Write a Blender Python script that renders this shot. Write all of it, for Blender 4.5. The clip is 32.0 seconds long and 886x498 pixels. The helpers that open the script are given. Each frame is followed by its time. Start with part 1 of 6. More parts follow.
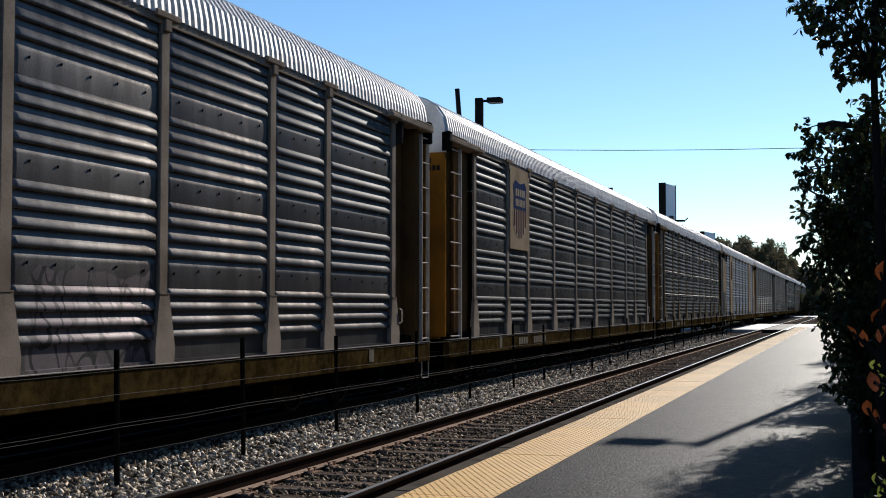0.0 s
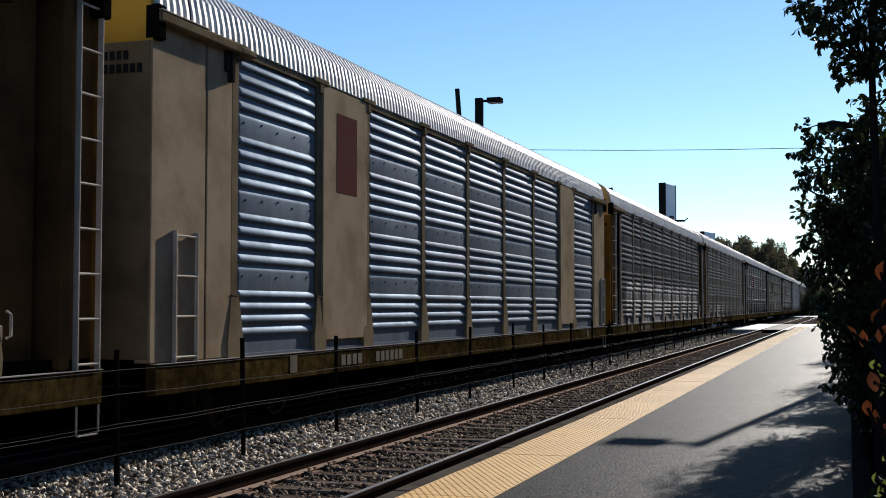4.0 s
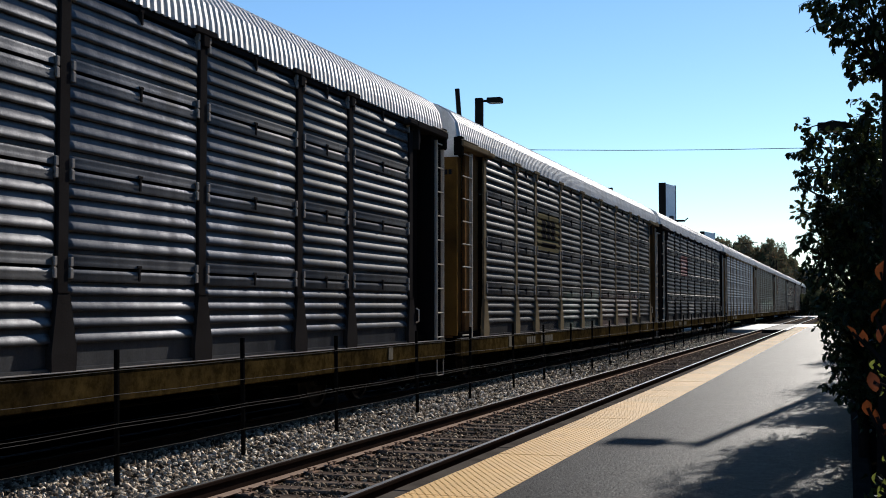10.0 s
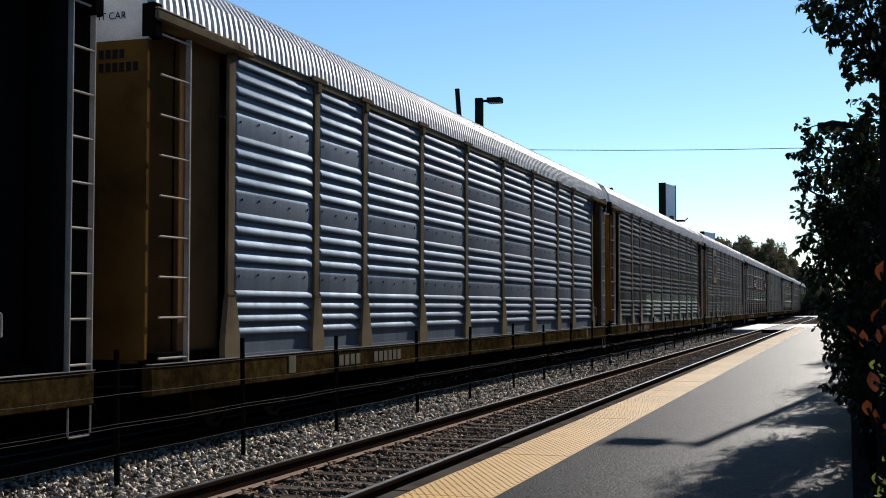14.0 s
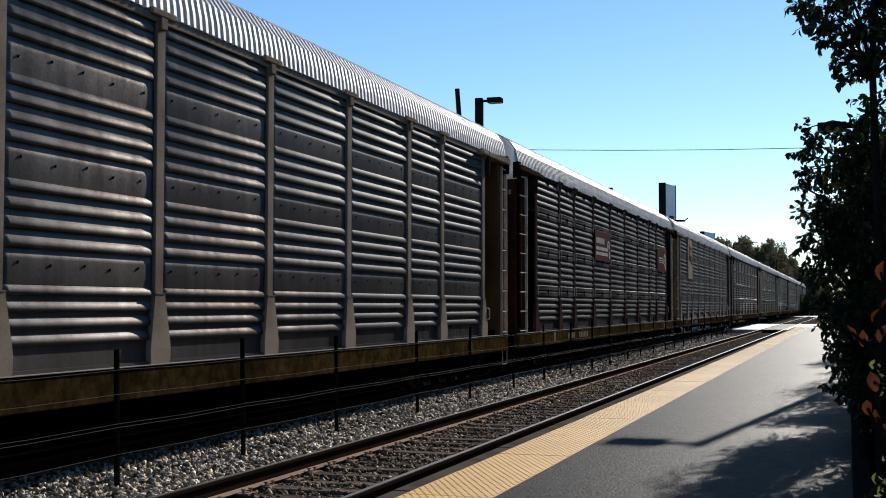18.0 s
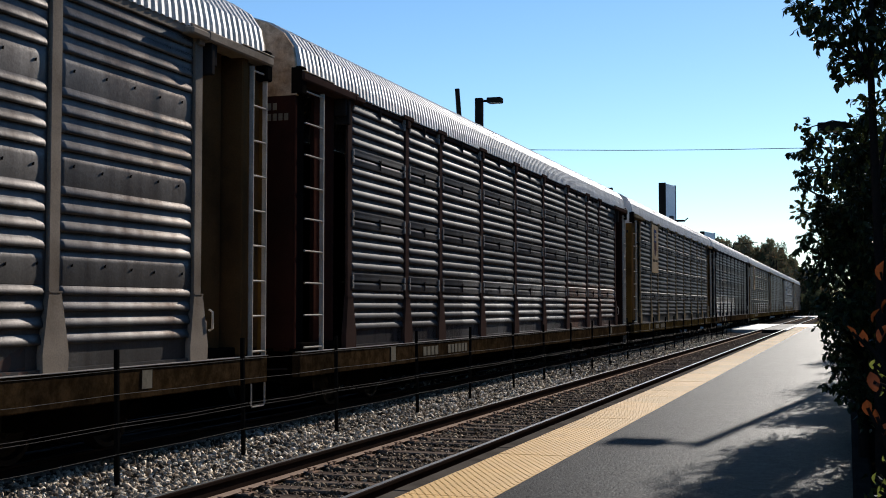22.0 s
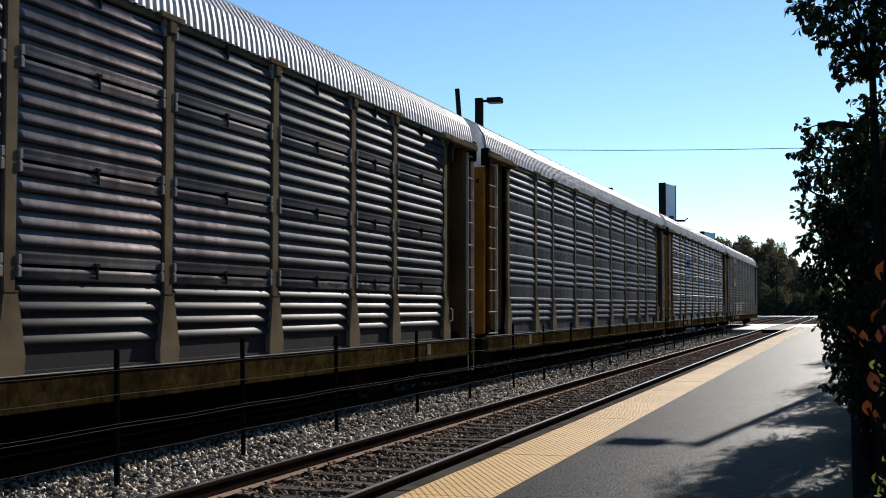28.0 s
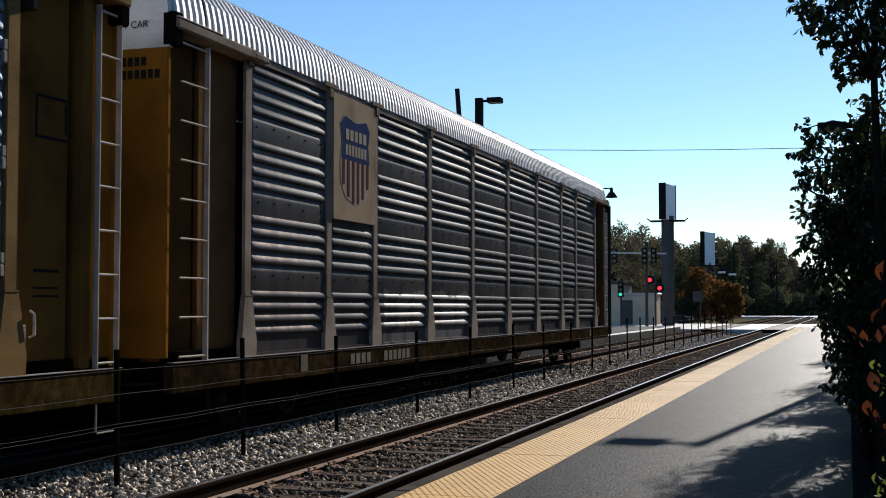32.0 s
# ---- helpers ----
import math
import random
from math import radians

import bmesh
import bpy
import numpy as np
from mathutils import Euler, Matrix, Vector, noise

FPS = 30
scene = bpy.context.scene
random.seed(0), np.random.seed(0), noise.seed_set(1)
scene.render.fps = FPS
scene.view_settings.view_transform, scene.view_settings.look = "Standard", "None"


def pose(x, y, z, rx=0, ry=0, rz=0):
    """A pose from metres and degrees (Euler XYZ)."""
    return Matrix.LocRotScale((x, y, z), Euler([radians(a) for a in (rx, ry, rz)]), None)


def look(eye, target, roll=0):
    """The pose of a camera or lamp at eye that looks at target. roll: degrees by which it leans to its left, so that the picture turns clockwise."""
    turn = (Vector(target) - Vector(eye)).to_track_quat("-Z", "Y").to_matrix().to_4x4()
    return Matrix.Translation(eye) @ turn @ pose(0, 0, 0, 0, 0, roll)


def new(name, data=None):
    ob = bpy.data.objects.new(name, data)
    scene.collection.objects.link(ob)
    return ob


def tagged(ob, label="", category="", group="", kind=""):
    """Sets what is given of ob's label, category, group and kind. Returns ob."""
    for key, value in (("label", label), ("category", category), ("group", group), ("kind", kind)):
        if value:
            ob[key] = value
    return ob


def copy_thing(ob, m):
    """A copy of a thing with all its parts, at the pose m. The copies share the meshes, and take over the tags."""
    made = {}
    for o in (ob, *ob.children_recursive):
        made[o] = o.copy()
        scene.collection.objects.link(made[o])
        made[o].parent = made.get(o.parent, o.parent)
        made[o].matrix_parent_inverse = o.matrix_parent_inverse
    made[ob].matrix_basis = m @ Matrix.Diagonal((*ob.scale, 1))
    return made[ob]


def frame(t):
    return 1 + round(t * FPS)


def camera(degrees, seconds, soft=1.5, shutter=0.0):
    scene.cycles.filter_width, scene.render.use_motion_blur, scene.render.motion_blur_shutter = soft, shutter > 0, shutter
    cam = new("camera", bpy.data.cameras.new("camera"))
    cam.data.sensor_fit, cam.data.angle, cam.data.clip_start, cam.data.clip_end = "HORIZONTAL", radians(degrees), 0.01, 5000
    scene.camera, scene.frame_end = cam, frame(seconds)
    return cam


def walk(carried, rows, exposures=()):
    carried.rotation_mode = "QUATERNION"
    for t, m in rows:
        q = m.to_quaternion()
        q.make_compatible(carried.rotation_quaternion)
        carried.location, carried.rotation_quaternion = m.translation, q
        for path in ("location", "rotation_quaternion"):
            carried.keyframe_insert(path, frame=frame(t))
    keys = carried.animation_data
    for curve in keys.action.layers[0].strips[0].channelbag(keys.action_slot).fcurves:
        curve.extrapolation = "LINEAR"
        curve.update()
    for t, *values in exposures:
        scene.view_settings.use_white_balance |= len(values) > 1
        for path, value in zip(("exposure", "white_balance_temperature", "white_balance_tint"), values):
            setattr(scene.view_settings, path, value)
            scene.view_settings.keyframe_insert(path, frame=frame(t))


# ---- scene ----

# World: y runs along the tracks, z = 0 is the top of the rails, x to the right.
cam = camera(39.23, 32.0, soft=1.0)
EYE = Vector((0.0, 0.0, 1.6))
AIM = EYE + Vector((-0.30886, 0.95003, 0.04541)) * 10
walk(cam, [(0.0, look(EYE, AIM)), (32.0, look(EYE, AIM))])

# ---- light ----
SUN_AZ, SUN_EL = 7.3, 19.6          # degrees to the right of the tracks, above the horizon
sun_dir = Vector((math.sin(radians(SUN_AZ)) * math.cos(radians(SUN_EL)),
                  math.cos(radians(SUN_AZ)) * math.cos(radians(SUN_EL)), math.sin(radians(SUN_EL))))
sun_data = bpy.data.lights.new("sun", "SUN")
sun_data.energy, sun_data.angle, sun_data.color = 5.0, radians(0.53), (1.0, 0.94, 0.86)
sun = new("sun", sun_data)
sun.matrix_world = look(sun_dir * 50, (0, 0, 0))
world = bpy.data.worlds.new("sky")
scene.world = world
world.use_nodes = True
wn, wl = world.node_tree.nodes, world.node_tree.links
sky = wn.new("ShaderNodeTexSky")
sky.sky_type, sky.sun_disc = "NISHITA", False
sky.sun_elevation, sky.sun_rotation = radians(SUN_EL), radians(SUN_AZ)
sky.air_density, sky.dust_density, sky.ozone_density = 0.85, 0.02, 1.8
tone = wn.new("ShaderNodeHueSaturation")
tone.inputs["Saturation"].default_value = 1.15
wl.new(sky.outputs[0], tone.inputs["Color"])
cool = wn.new("ShaderNodeMix")
cool.data_type, cool.blend_type = "RGBA", "MULTIPLY"
cool.inputs["Factor"].default_value = 1.0
cool.inputs[7].default_value = (0.93, 1.0, 1.07, 1)
wl.new(tone.outputs[0], cool.inputs[6])
wl.new(cool.outputs[2], wn["Background"].inputs[0])
wn["Background"].inputs[1].default_value = 0.0895
scene.view_settings.exposure = 0.6
scene.view_settings.use_white_balance = True
scene.view_settings.white_balance_temperature, scene.view_settings.white_balance_tint = 6550, 10


# ---- materials ----
def ramp(nt, fac, stops):
    r = nt.nodes.new("ShaderNodeValToRGB")
    while len(r.color_ramp.elements) < len(stops):
        r.color_ramp.elements.new(0.5)
    for e, (p, c) in zip(r.color_ramp.elements, stops):
        e.position, e.color = p, (*c, 1) if len(c) == 3 else c
    nt.links.new(fac, r.inputs[0])
    return r.outputs[0]


def tex(nt, coord, scale, detail=4, rough=0.55, stretch=(1, 1, 1), kind="ShaderNodeTexNoise"):
    mp = nt.nodes.new("ShaderNodeMapping")
    mp.inputs["Scale"].default_value = stretch
    nt.links.new(coord, mp.inputs[0])
    n = nt.nodes.new(kind)
    n.inputs["Scale"].default_value = scale
    if kind == "ShaderNodeTexNoise":
        n.inputs["Detail"].default_value, n.inputs["Roughness"].default_value = detail, rough
    nt.links.new(mp.outputs[0], n.inputs["Vector"])
    return n


def mixc(nt, fac, a, b, mode="MIX"):
    m = nt.nodes.new("ShaderNodeMix")
    m.data_type, m.blend_type = "RGBA", mode
    for sock, v in ((m.inputs["Factor"], fac), (m.inputs[6], a), (m.inputs[7], b)):
        if isinstance(v, (int, float)):
            sock.default_value = v
        elif isinstance(v, tuple):
            sock.default_value = (*v, 1)
        else:
            nt.links.new(v, sock)
    return m.outputs[2]


def calc(nt, op, a, b=0.0, clamp=False):
    m = nt.nodes.new("ShaderNodeMath")
    m.operation, m.use_clamp = op, clamp
    for sock, v in zip(m.inputs, (a, b)):
        if isinstance(v, (int, float)):
            sock.default_value = v
        else:
            nt.links.new(v, sock)
    return m.outputs[0]


def weathered(name, base, dirt=(0.05, 0.04, 0.035), amount=0.5, rough=0.6, metal=0.0, scale=3.0, grain=60.0,
              bump=0.15, stretch=(1, 1, 1), vary=0.0, spec=0.0, speck=0.0, mid=0.0):
    """Paint, metal, wood or stone: base colour with stains at a large and a fine scale, and fine relief."""
    m = bpy.data.materials.new(name)
    m.use_nodes = True
    nt = m.node_tree
    b = nt.nodes["Principled BSDF"]
    co = nt.nodes.new("ShaderNodeTexCoord").outputs["Object"]
    big = tex(nt, co, scale, 5, 0.6, stretch)
    fine = tex(nt, co, grain, 3, 0.6)
    mask = ramp(nt, big.outputs[0], [(0.42, (0, 0, 0)), (0.72, (1, 1, 1))])
    mask = calc(nt, "MULTIPLY", mask, amount)
    col = mixc(nt, mask, base, dirt)
    fine_c = ramp(nt, fine.outputs[0], [(0.3, (0.75, 0.75, 0.75)), (0.7, (1.2, 1.2, 1.2))])
    col = mixc(nt, 0.6, col, fine_c, "MULTIPLY")
    if mid:
        md = tex(nt, co, 6.0, 5, 0.7)
        lo, hi = 1 - mid, 1 + mid
        col = mixc(nt, 1.0, col, ramp(nt, md.outputs[0], [(0.4, (lo, lo, lo)), (0.62, (hi, hi, hi))]), "MULTIPLY")
    if speck:
        sp = tex(nt, co, grain * 0.8, 2, 0.7)
        lo, hi = 1 - speck, 1 + speck
        col = mixc(nt, 1.0, col, ramp(nt, sp.outputs[0], [(0.35, (lo, lo, lo)), (0.68, (hi, hi, hi))]), "MULTIPLY")
    if vary:
        info = nt.nodes.new("ShaderNodeObjectInfo")
        lo, hi = 1 - vary, 1 + vary
        col = mixc(nt, 1.0, col, ramp(nt, info.outputs["Random"], [(0, (lo, lo, lo)), (1, (hi, hi, hi))]), "MULTIPLY")
    nt.links.new(col, b.inputs["Base Color"])
    r = calc(nt, "ADD", rough, calc(nt, "MULTIPLY", calc(nt, "SUBTRACT", fine.outputs[0], 0.5), 0.3), True)
    nt.links.new(r, b.inputs["Roughness"])
    b.inputs["Metallic"].default_value = metal
    b.inputs["Specular IOR Level"].default_value = spec
    bp = nt.nodes.new("ShaderNodeBump")
    bp.inputs["Strength"].default_value, bp.inputs["Distance"].default_value = bump, 0.01
    nt.links.new(fine.outputs[0], bp.inputs["Height"])
    nt.links.new(bp.outputs[0], b.inputs["Normal"])
    return m


def stuff_mat(name, stops, rough=0.8, grain=40.0, bump=0.2, trans=0.0, spec=0.04):
    """Many small islands, each with its own shade."""
    m = bpy.data.materials.new(name)
    m.use_nodes = True
    nt = m.node_tree
    b = nt.nodes["Principled BSDF"]
    geo = nt.nodes.new("ShaderNodeNewGeometry")
    col = ramp(nt, geo.outputs["Random Per Island"], stops)
    co = nt.nodes.new("ShaderNodeTexCoord").outputs["Object"]
    fine = tex(nt, co, grain, 3)
    col = mixc(nt, 0.7, col, ramp(nt, fine.outputs[0], [(0.3, (0.6, 0.6, 0.6)), (0.7, (1.25, 1.25, 1.25))]), "MULTIPLY")
    nt.links.new(col, b.inputs["Base Color"])
    b.inputs["Roughness"].default_value = rough
    b.inputs["Specular IOR Level"].default_value = spec
    if trans:
        tr = nt.nodes.new("ShaderNodeBsdfTranslucent")
        nt.links.new(col, tr.inputs[0])
        mx = nt.nodes.new("ShaderNodeMixShader")
        mx.inputs[0].default_value = trans
        nt.links.new(b.outputs[0], mx.inputs[1])
        nt.links.new(tr.outputs[0], mx.inputs[2])
        nt.links.new(mx.outputs[0], nt.nodes["Material Output"].inputs[0])
    elif bump:
        bp = nt.nodes.new("ShaderNodeBump")
        bp.inputs["Strength"].default_value, bp.inputs["Distance"].default_value = bump, 0.01
        nt.links.new(fine.outputs[0], bp.inputs["Height"])
        nt.links.new(bp.outputs[0], b.inputs["Normal"])
    return m


def glow(name, colour, strength):
    m = bpy.data.materials.new(name)
    m.use_nodes = True
    b = m.node_tree.nodes["Principled BSDF"]
    b.inputs["Base Color"].default_value = (*colour, 1)
    b.inputs["Emission Color"].default_value = (*colour, 1)
    b.inputs["Emission Strength"].default_value = strength
    return m


def panel_mat(name, base, dirt, rough=0.38, metal=0.7, spray=None, span=(0.0, 24.0), top=2.0, amount=0.7, seed=0.0, style="tag", split=99.0):
    """Weathered galvanised sheet. spray: up to two colours of faded spray paint along the lower side."""
    m = bpy.data.materials.new(name)
    m.use_nodes = True
    nt = m.node_tree
    b = nt.nodes["Principled BSDF"]
    tc = nt.nodes.new("ShaderNodeTexCoord")
    geo = nt.nodes.new("ShaderNodeNewGeometry")
    co = tc.outputs["Object"]
    info = nt.nodes.new("ShaderNodeObjectInfo")
    shift = nt.nodes.new("ShaderNodeVectorMath")
    shift.operation = "ADD"
    nt.links.new(co, shift.inputs[0])
    off = nt.nodes.new("ShaderNodeCombineXYZ")
    nt.links.new(calc(nt, "MULTIPLY", info.outputs["Random"], 90.0), off.inputs[1])
    off.inputs[0].default_value = seed
    nt.links.new(off.outputs[0], shift.inputs[1])
    co2 = shift.outputs[0]
    big = tex(nt, co2, 0.9, 5, 0.6, (1, 1, 1))
    streak = tex(nt, co2, 1.6, 4, 0.6, (1, 3.0, 0.35))
    grain = tex(nt, co2, 45, 3, 0.6)
    mask = ramp(nt, calc(nt, "ADD", calc(nt, "MULTIPLY", big.outputs[0], 0.5), calc(nt, "MULTIPLY", streak.outputs[0], 0.5)),
                [(0.38, (0, 0, 0)), (0.66, (1, 1, 1))])
    mask = calc(nt, "MULTIPLY", mask, amount)
    col = mixc(nt, mask, base, dirt)
    col = mixc(nt, 0.5, col, ramp(nt, grain.outputs[0], [(0.3, (0.7, 0.7, 0.7)), (0.7, (1.25, 1.25, 1.25))]), "MULTIPLY")
    metal_v, rough_v = metal, rough
    if spray:
        car = nt.nodes.new("ShaderNodeAttribute")
        sep = nt.nodes.new("ShaderNodeSeparateXYZ")
        car.attribute_type, car.attribute_name = "GEOMETRY", "along"
        nt.links.new(car.outputs["Vector"], sep.inputs[0])
        y, z = sep.outputs[1], sep.outputs[2]
        vec = car.outputs["Vector"]
        wav = tex(nt, vec, 1.1, 2, 0.5, (1, 1, 0.5))
        yy = calc(nt, "ADD", y, calc(nt, "MULTIPLY", wav.outputs[0], 1.6))
        edge = calc(nt, "ADD", top - 0.25, calc(nt, "MULTIPLY", tex(nt, vec, 1.9, 2).outputs[0], 0.5))
        low = calc(nt, "LESS_THAN", z, edge)
        mk = calc(nt, "MULTIPLY", calc(nt, "GREATER_THAN", y, span[0]), calc(nt, "LESS_THAN", y, span[1]))
        mk = calc(nt, "MULTIPLY", mk, low)
        if style == "bold":
            gap = calc(nt, "LESS_THAN", calc(nt, "PINGPONG", yy, 0.62), 0.2)
            gap = calc(nt, "MULTIPLY", gap, calc(nt, "GREATER_THAN", z, calc(nt, "ADD", 1.05, calc(nt, "MULTIPLY", wav.outputs[0], 0.3))))
            inner = calc(nt, "GREATER_THAN", tex(nt, vec, 1.5, 1, 0.4, (1, 1.6, 0.6)).outputs[0], 0.6)
            ink = calc(nt, "MAXIMUM", gap, calc(nt, "MULTIPLY", inner, 0.8))
        elif style == "tag":
            stroke = calc(nt, "ABSOLUTE", calc(nt, "SUBTRACT", tex(nt, vec, 1.25, 1.0, 0.45, (1, 1.5, 1)).outputs[0], 0.5))
            fill = calc(nt, "GREATER_THAN", tex(nt, vec, 0.8, 2, 0.5).outputs[0], 0.53)
            mk = calc(nt, "MULTIPLY", mk, calc(nt, "ADD", 0.45, calc(nt, "MULTIPLY", fill, 0.35)))
            outline_ = calc(nt, "ABSOLUTE", calc(nt, "SUBTRACT", tex(nt, vec, 1.7, 1.5, 0.5, (1, 1.3, 0.7)).outputs[0], 0.47))
            ink = calc(nt, "MAXIMUM", calc(nt, "LESS_THAN", stroke, 0.016), calc(nt, "MULTIPLY", calc(nt, "LESS_THAN", outline_, 0.014), 0.8))
        worn = ramp(nt, grain.outputs[0], [(0.25, (0.45, 0.45, 0.45)), (0.55, (1, 1, 1))])
        mk = calc(nt, "MULTIPLY", calc(nt, "MULTIPLY", mk, worn), 0.85)
        pick = calc(nt, "GREATER_THAN", calc(nt, "ADD", y, calc(nt, "MULTIPLY", wav.outputs[0], 0.8)), split)
        paint = mixc(nt, pick, spray[0], spray[-1])
        if style in ("bold", "tag"):
            paint = mixc(nt, ink, paint, (0.022, 0.021, 0.021))
        col = mixc(nt, mk, col, paint)
        metal_v = calc(nt, "MULTIPLY", metal, calc(nt, "SUBTRACT", 1.0, mk))
    nt.links.new(col, b.inputs["Base Color"])
    b.inputs["Specular IOR Level"].default_value = 0.02
    b.inputs["Specular Tint"].default_value = (0.15, 0.15, 0.15, 1)
    if spray:
        nt.links.new(metal_v, b.inputs["Metallic"])
    else:
        b.inputs["Metallic"].default_value = metal
    r = calc(nt, "ADD", rough, calc(nt, "MULTIPLY", calc(nt, "SUBTRACT", big.outputs[0], 0.5), 0.12), True)
    nt.links.new(r, b.inputs["Roughness"])
    bp = nt.nodes.new("ShaderNodeBump")
    bp.inputs["Strength"].default_value, bp.inputs["Distance"].default_value = 0.12, 0.01
    nt.links.new(grain.outputs[0], bp.inputs["Height"])
    nt.links.new(bp.outputs[0], b.inputs["Normal"])
    return m


# ---- mesh helpers ----
class Mesh:
    """Collects simple solids into one mesh."""

    def __init__(self):
        self.v, self.f = [], []

    def add(self, verts, faces):
        n = len(self.v)
        self.v += [tuple(p) for p in verts]
        self.f += [tuple(i + n for i in q) for q in faces]
        return self

    def box(self, x0, x1, y0, y1, z0, z1, c=0.0):
        """A block with edges chamfered by c."""
        if c <= 0:
            vs = [(x, y, z) for x in (x0, x1) for y in (y0, y1) for z in (z0, z1)]
            return self.add(vs, [(0, 1, 3, 2), (4, 6, 7, 5), (0, 4, 5, 1), (2, 3, 7, 6), (0, 2, 6, 4), (1, 5, 7, 3)])
        lo, hi = (x0, y0, z0), (x1, y1, z1)
        vs, idx = [], {}
        for i in range(8):
            s = ((i >> 2) & 1, (i >> 1) & 1, i & 1)
            for a in range(3):
                p = []
                for k in range(3):
                    e = hi[k] if s[k] else lo[k]
                    if k != a:
                        e += -c if s[k] else c
                    p.append(e)
                idx[s, a] = len(vs)
                vs.append(p)
        fs = []
        for a in range(3):
            u, w = [k for k in range(3) if k != a]
            for side in (0, 1):
                q = []
                for su, sw in ((0, 0), (1, 0), (1, 1), (0, 1)):
                    s = [0, 0, 0]
                    s[a], s[u], s[w] = side, su, sw
                    q.append(idx[tuple(s), a])
                fs.append(q)
        for a in range(3):
            u, w = [k for k in range(3) if k != a]
            for su in (0, 1):
                for sw in (0, 1):
                    s0, s1 = [0, 0, 0], [0, 0, 0]
                    s0[u], s0[w], s1[u], s1[w], s1[a] = su, sw, su, sw, 1
                    s0, s1 = tuple(s0), tuple(s1)
                    fs.append((idx[s0, u], idx[s0, w], idx[s1, w], idx[s1, u]))
        for i in range(8):
            s = ((i >> 2) & 1, (i >> 1) & 1, i & 1)
            fs.append((idx[s, 0], idx[s, 1], idx[s, 2]))
        return self.add(vs, fs)

    def tube(self, a, b, r0, r1=None, n=8, caps=True):
        a, b = Vector(a), Vector(b)
        r1 = r0 if r1 is None else r1
        d = (b - a).normalized()
        u = d.orthogonal().normalized()
        w = d.cross(u)
        vs = []
        for p, r in ((a, r0), (b, r1)):
            for i in range(n):
                t = 2 * math.pi * i / n
                vs.append(p + u * (r * math.cos(t)) + w * (r * math.sin(t)))
        fs = [(i, (i + 1) % n, n + (i + 1) % n, n + i) for i in range(n)]
        if caps:
            fs += [tuple(range(n - 1, -1, -1)), tuple(range(n, 2 * n))]
        return self.add(vs, fs)

    def line(self, pts, r, n=6):
        """One bent round bar through the points."""
        pts = [Vector(p) for p in pts]
        vs, fs = [], []
        for k, p in enumerate(pts):
            d = (pts[min(k + 1, len(pts) - 1)] - pts[max(k - 1, 0)]).normalized()
            u = Vector((d.z, d.x, d.y)).cross(d).normalized()
            w = d.cross(u)
            vs += [p + (u * math.cos(2 * math.pi * i / n) + w * math.sin(2 * math.pi * i / n)) * r for i in range(n)]
        for k in range(len(pts) - 1):
            fs += [(k * n + i, k * n + (i + 1) % n, (k + 1) * n + (i + 1) % n, (k + 1) * n + i) for i in range(n)]
        return self.add(vs, fs)

    def prism(self, prof, y0, y1, caps=True):
        """A closed outline of (x, z) drawn out along y."""
        n = len(prof)
        vs = [(x, y, z) for y in (y0, y1) for x, z in prof]
        fs = [(i, n + i, n + (i + 1) % n, (i + 1) % n) for i in range(n)]
        if caps:
            fs += [tuple(range(n)), tuple(range(2 * n - 1, n - 1, -1))]
        return self.add(vs, fs)

    def data(self, name, mat=None, smooth=False):
        me = bpy.data.meshes.new(name)
        me.from_pydata(self.v, [], self.f)
        if smooth:
            me.polygons.foreach_set("use_smooth", [True] * len(me.polygons))
        bm = bmesh.new()
        bm.from_mesh(me)
        bmesh.ops.recalc_face_normals(bm, faces=bm.faces)
        bm.to_mesh(me)
        bm.free()
        if mat:
            me.materials.append(mat)
        return me


def part(name, mesh, parent, at=None, label="", kind=""):
    ob = new(name, mesh)
    ob.parent = parent
    if at is not None:
        ob.matrix_basis = at if isinstance(at, Matrix) else Matrix.Translation(at)
    return tagged(ob, label, kind=kind)


def thing(name, label, category, at=(0, 0, 0), group="", kind=""):
    ob = new(name)
    ob.empty_display_size = 0.2
    ob.matrix_basis = at if isinstance(at, Matrix) else Matrix.Translation(at)
    return tagged(ob, label, category, group, kind)


# ---- the train ----
TRACK_X = -8.8                      # centre line of the far track
PITCH = 27.987                      # from car to car
BAYS = (2.638, 1.908, 2.793, 2.791, 2.809, 2.768, 2.786, 1.886, 2.794)
SLACK = (-0.11, -0.07, 0.09, 0.0, 0.1, 0.0, 0.1, 0.02, 0.05, 0.02, -0.07, -0.04, -0.14, -0.14, -0.22, 0.24, 0.1, 0.15, 0.0, -0.02, -0.08)
EDGE = [sum(BAYS[:i]) for i in range(10)]
LONG = EDGE[9]
END, REAR = 2.0, 1.8                # from the outer posts to the body's ends
HALF = 1.5


def car_y(i, t):
    return -3.272 + PITCH * i + SLACK[i] - 16.6286 * t - 0.00965 * t * t


def rib(z0, z1, d):
    """Strips of a pressed rib: a short underside, then a long face that leans back to the sheet."""
    nose = z0 + 0.16 * (z1 - z0)
    return [[(0.0, z0), (0.75 * d, z0 + 0.05 * (z1 - z0))],
            [(0.75 * d, z0 + 0.05 * (z1 - z0)), (0.97 * d, nose), (d, nose + 0.08 * (z1 - z0)), (0.96 * d, nose + 0.2 * (z1 - z0)), (0.83 * d, nose + 0.36 * (z1 - z0)), (0.6 * d, nose + 0.53 * (z1 - z0)), (0.3 * d, nose + 0.7 * (z1 - z0)), (0.0, z1)]]


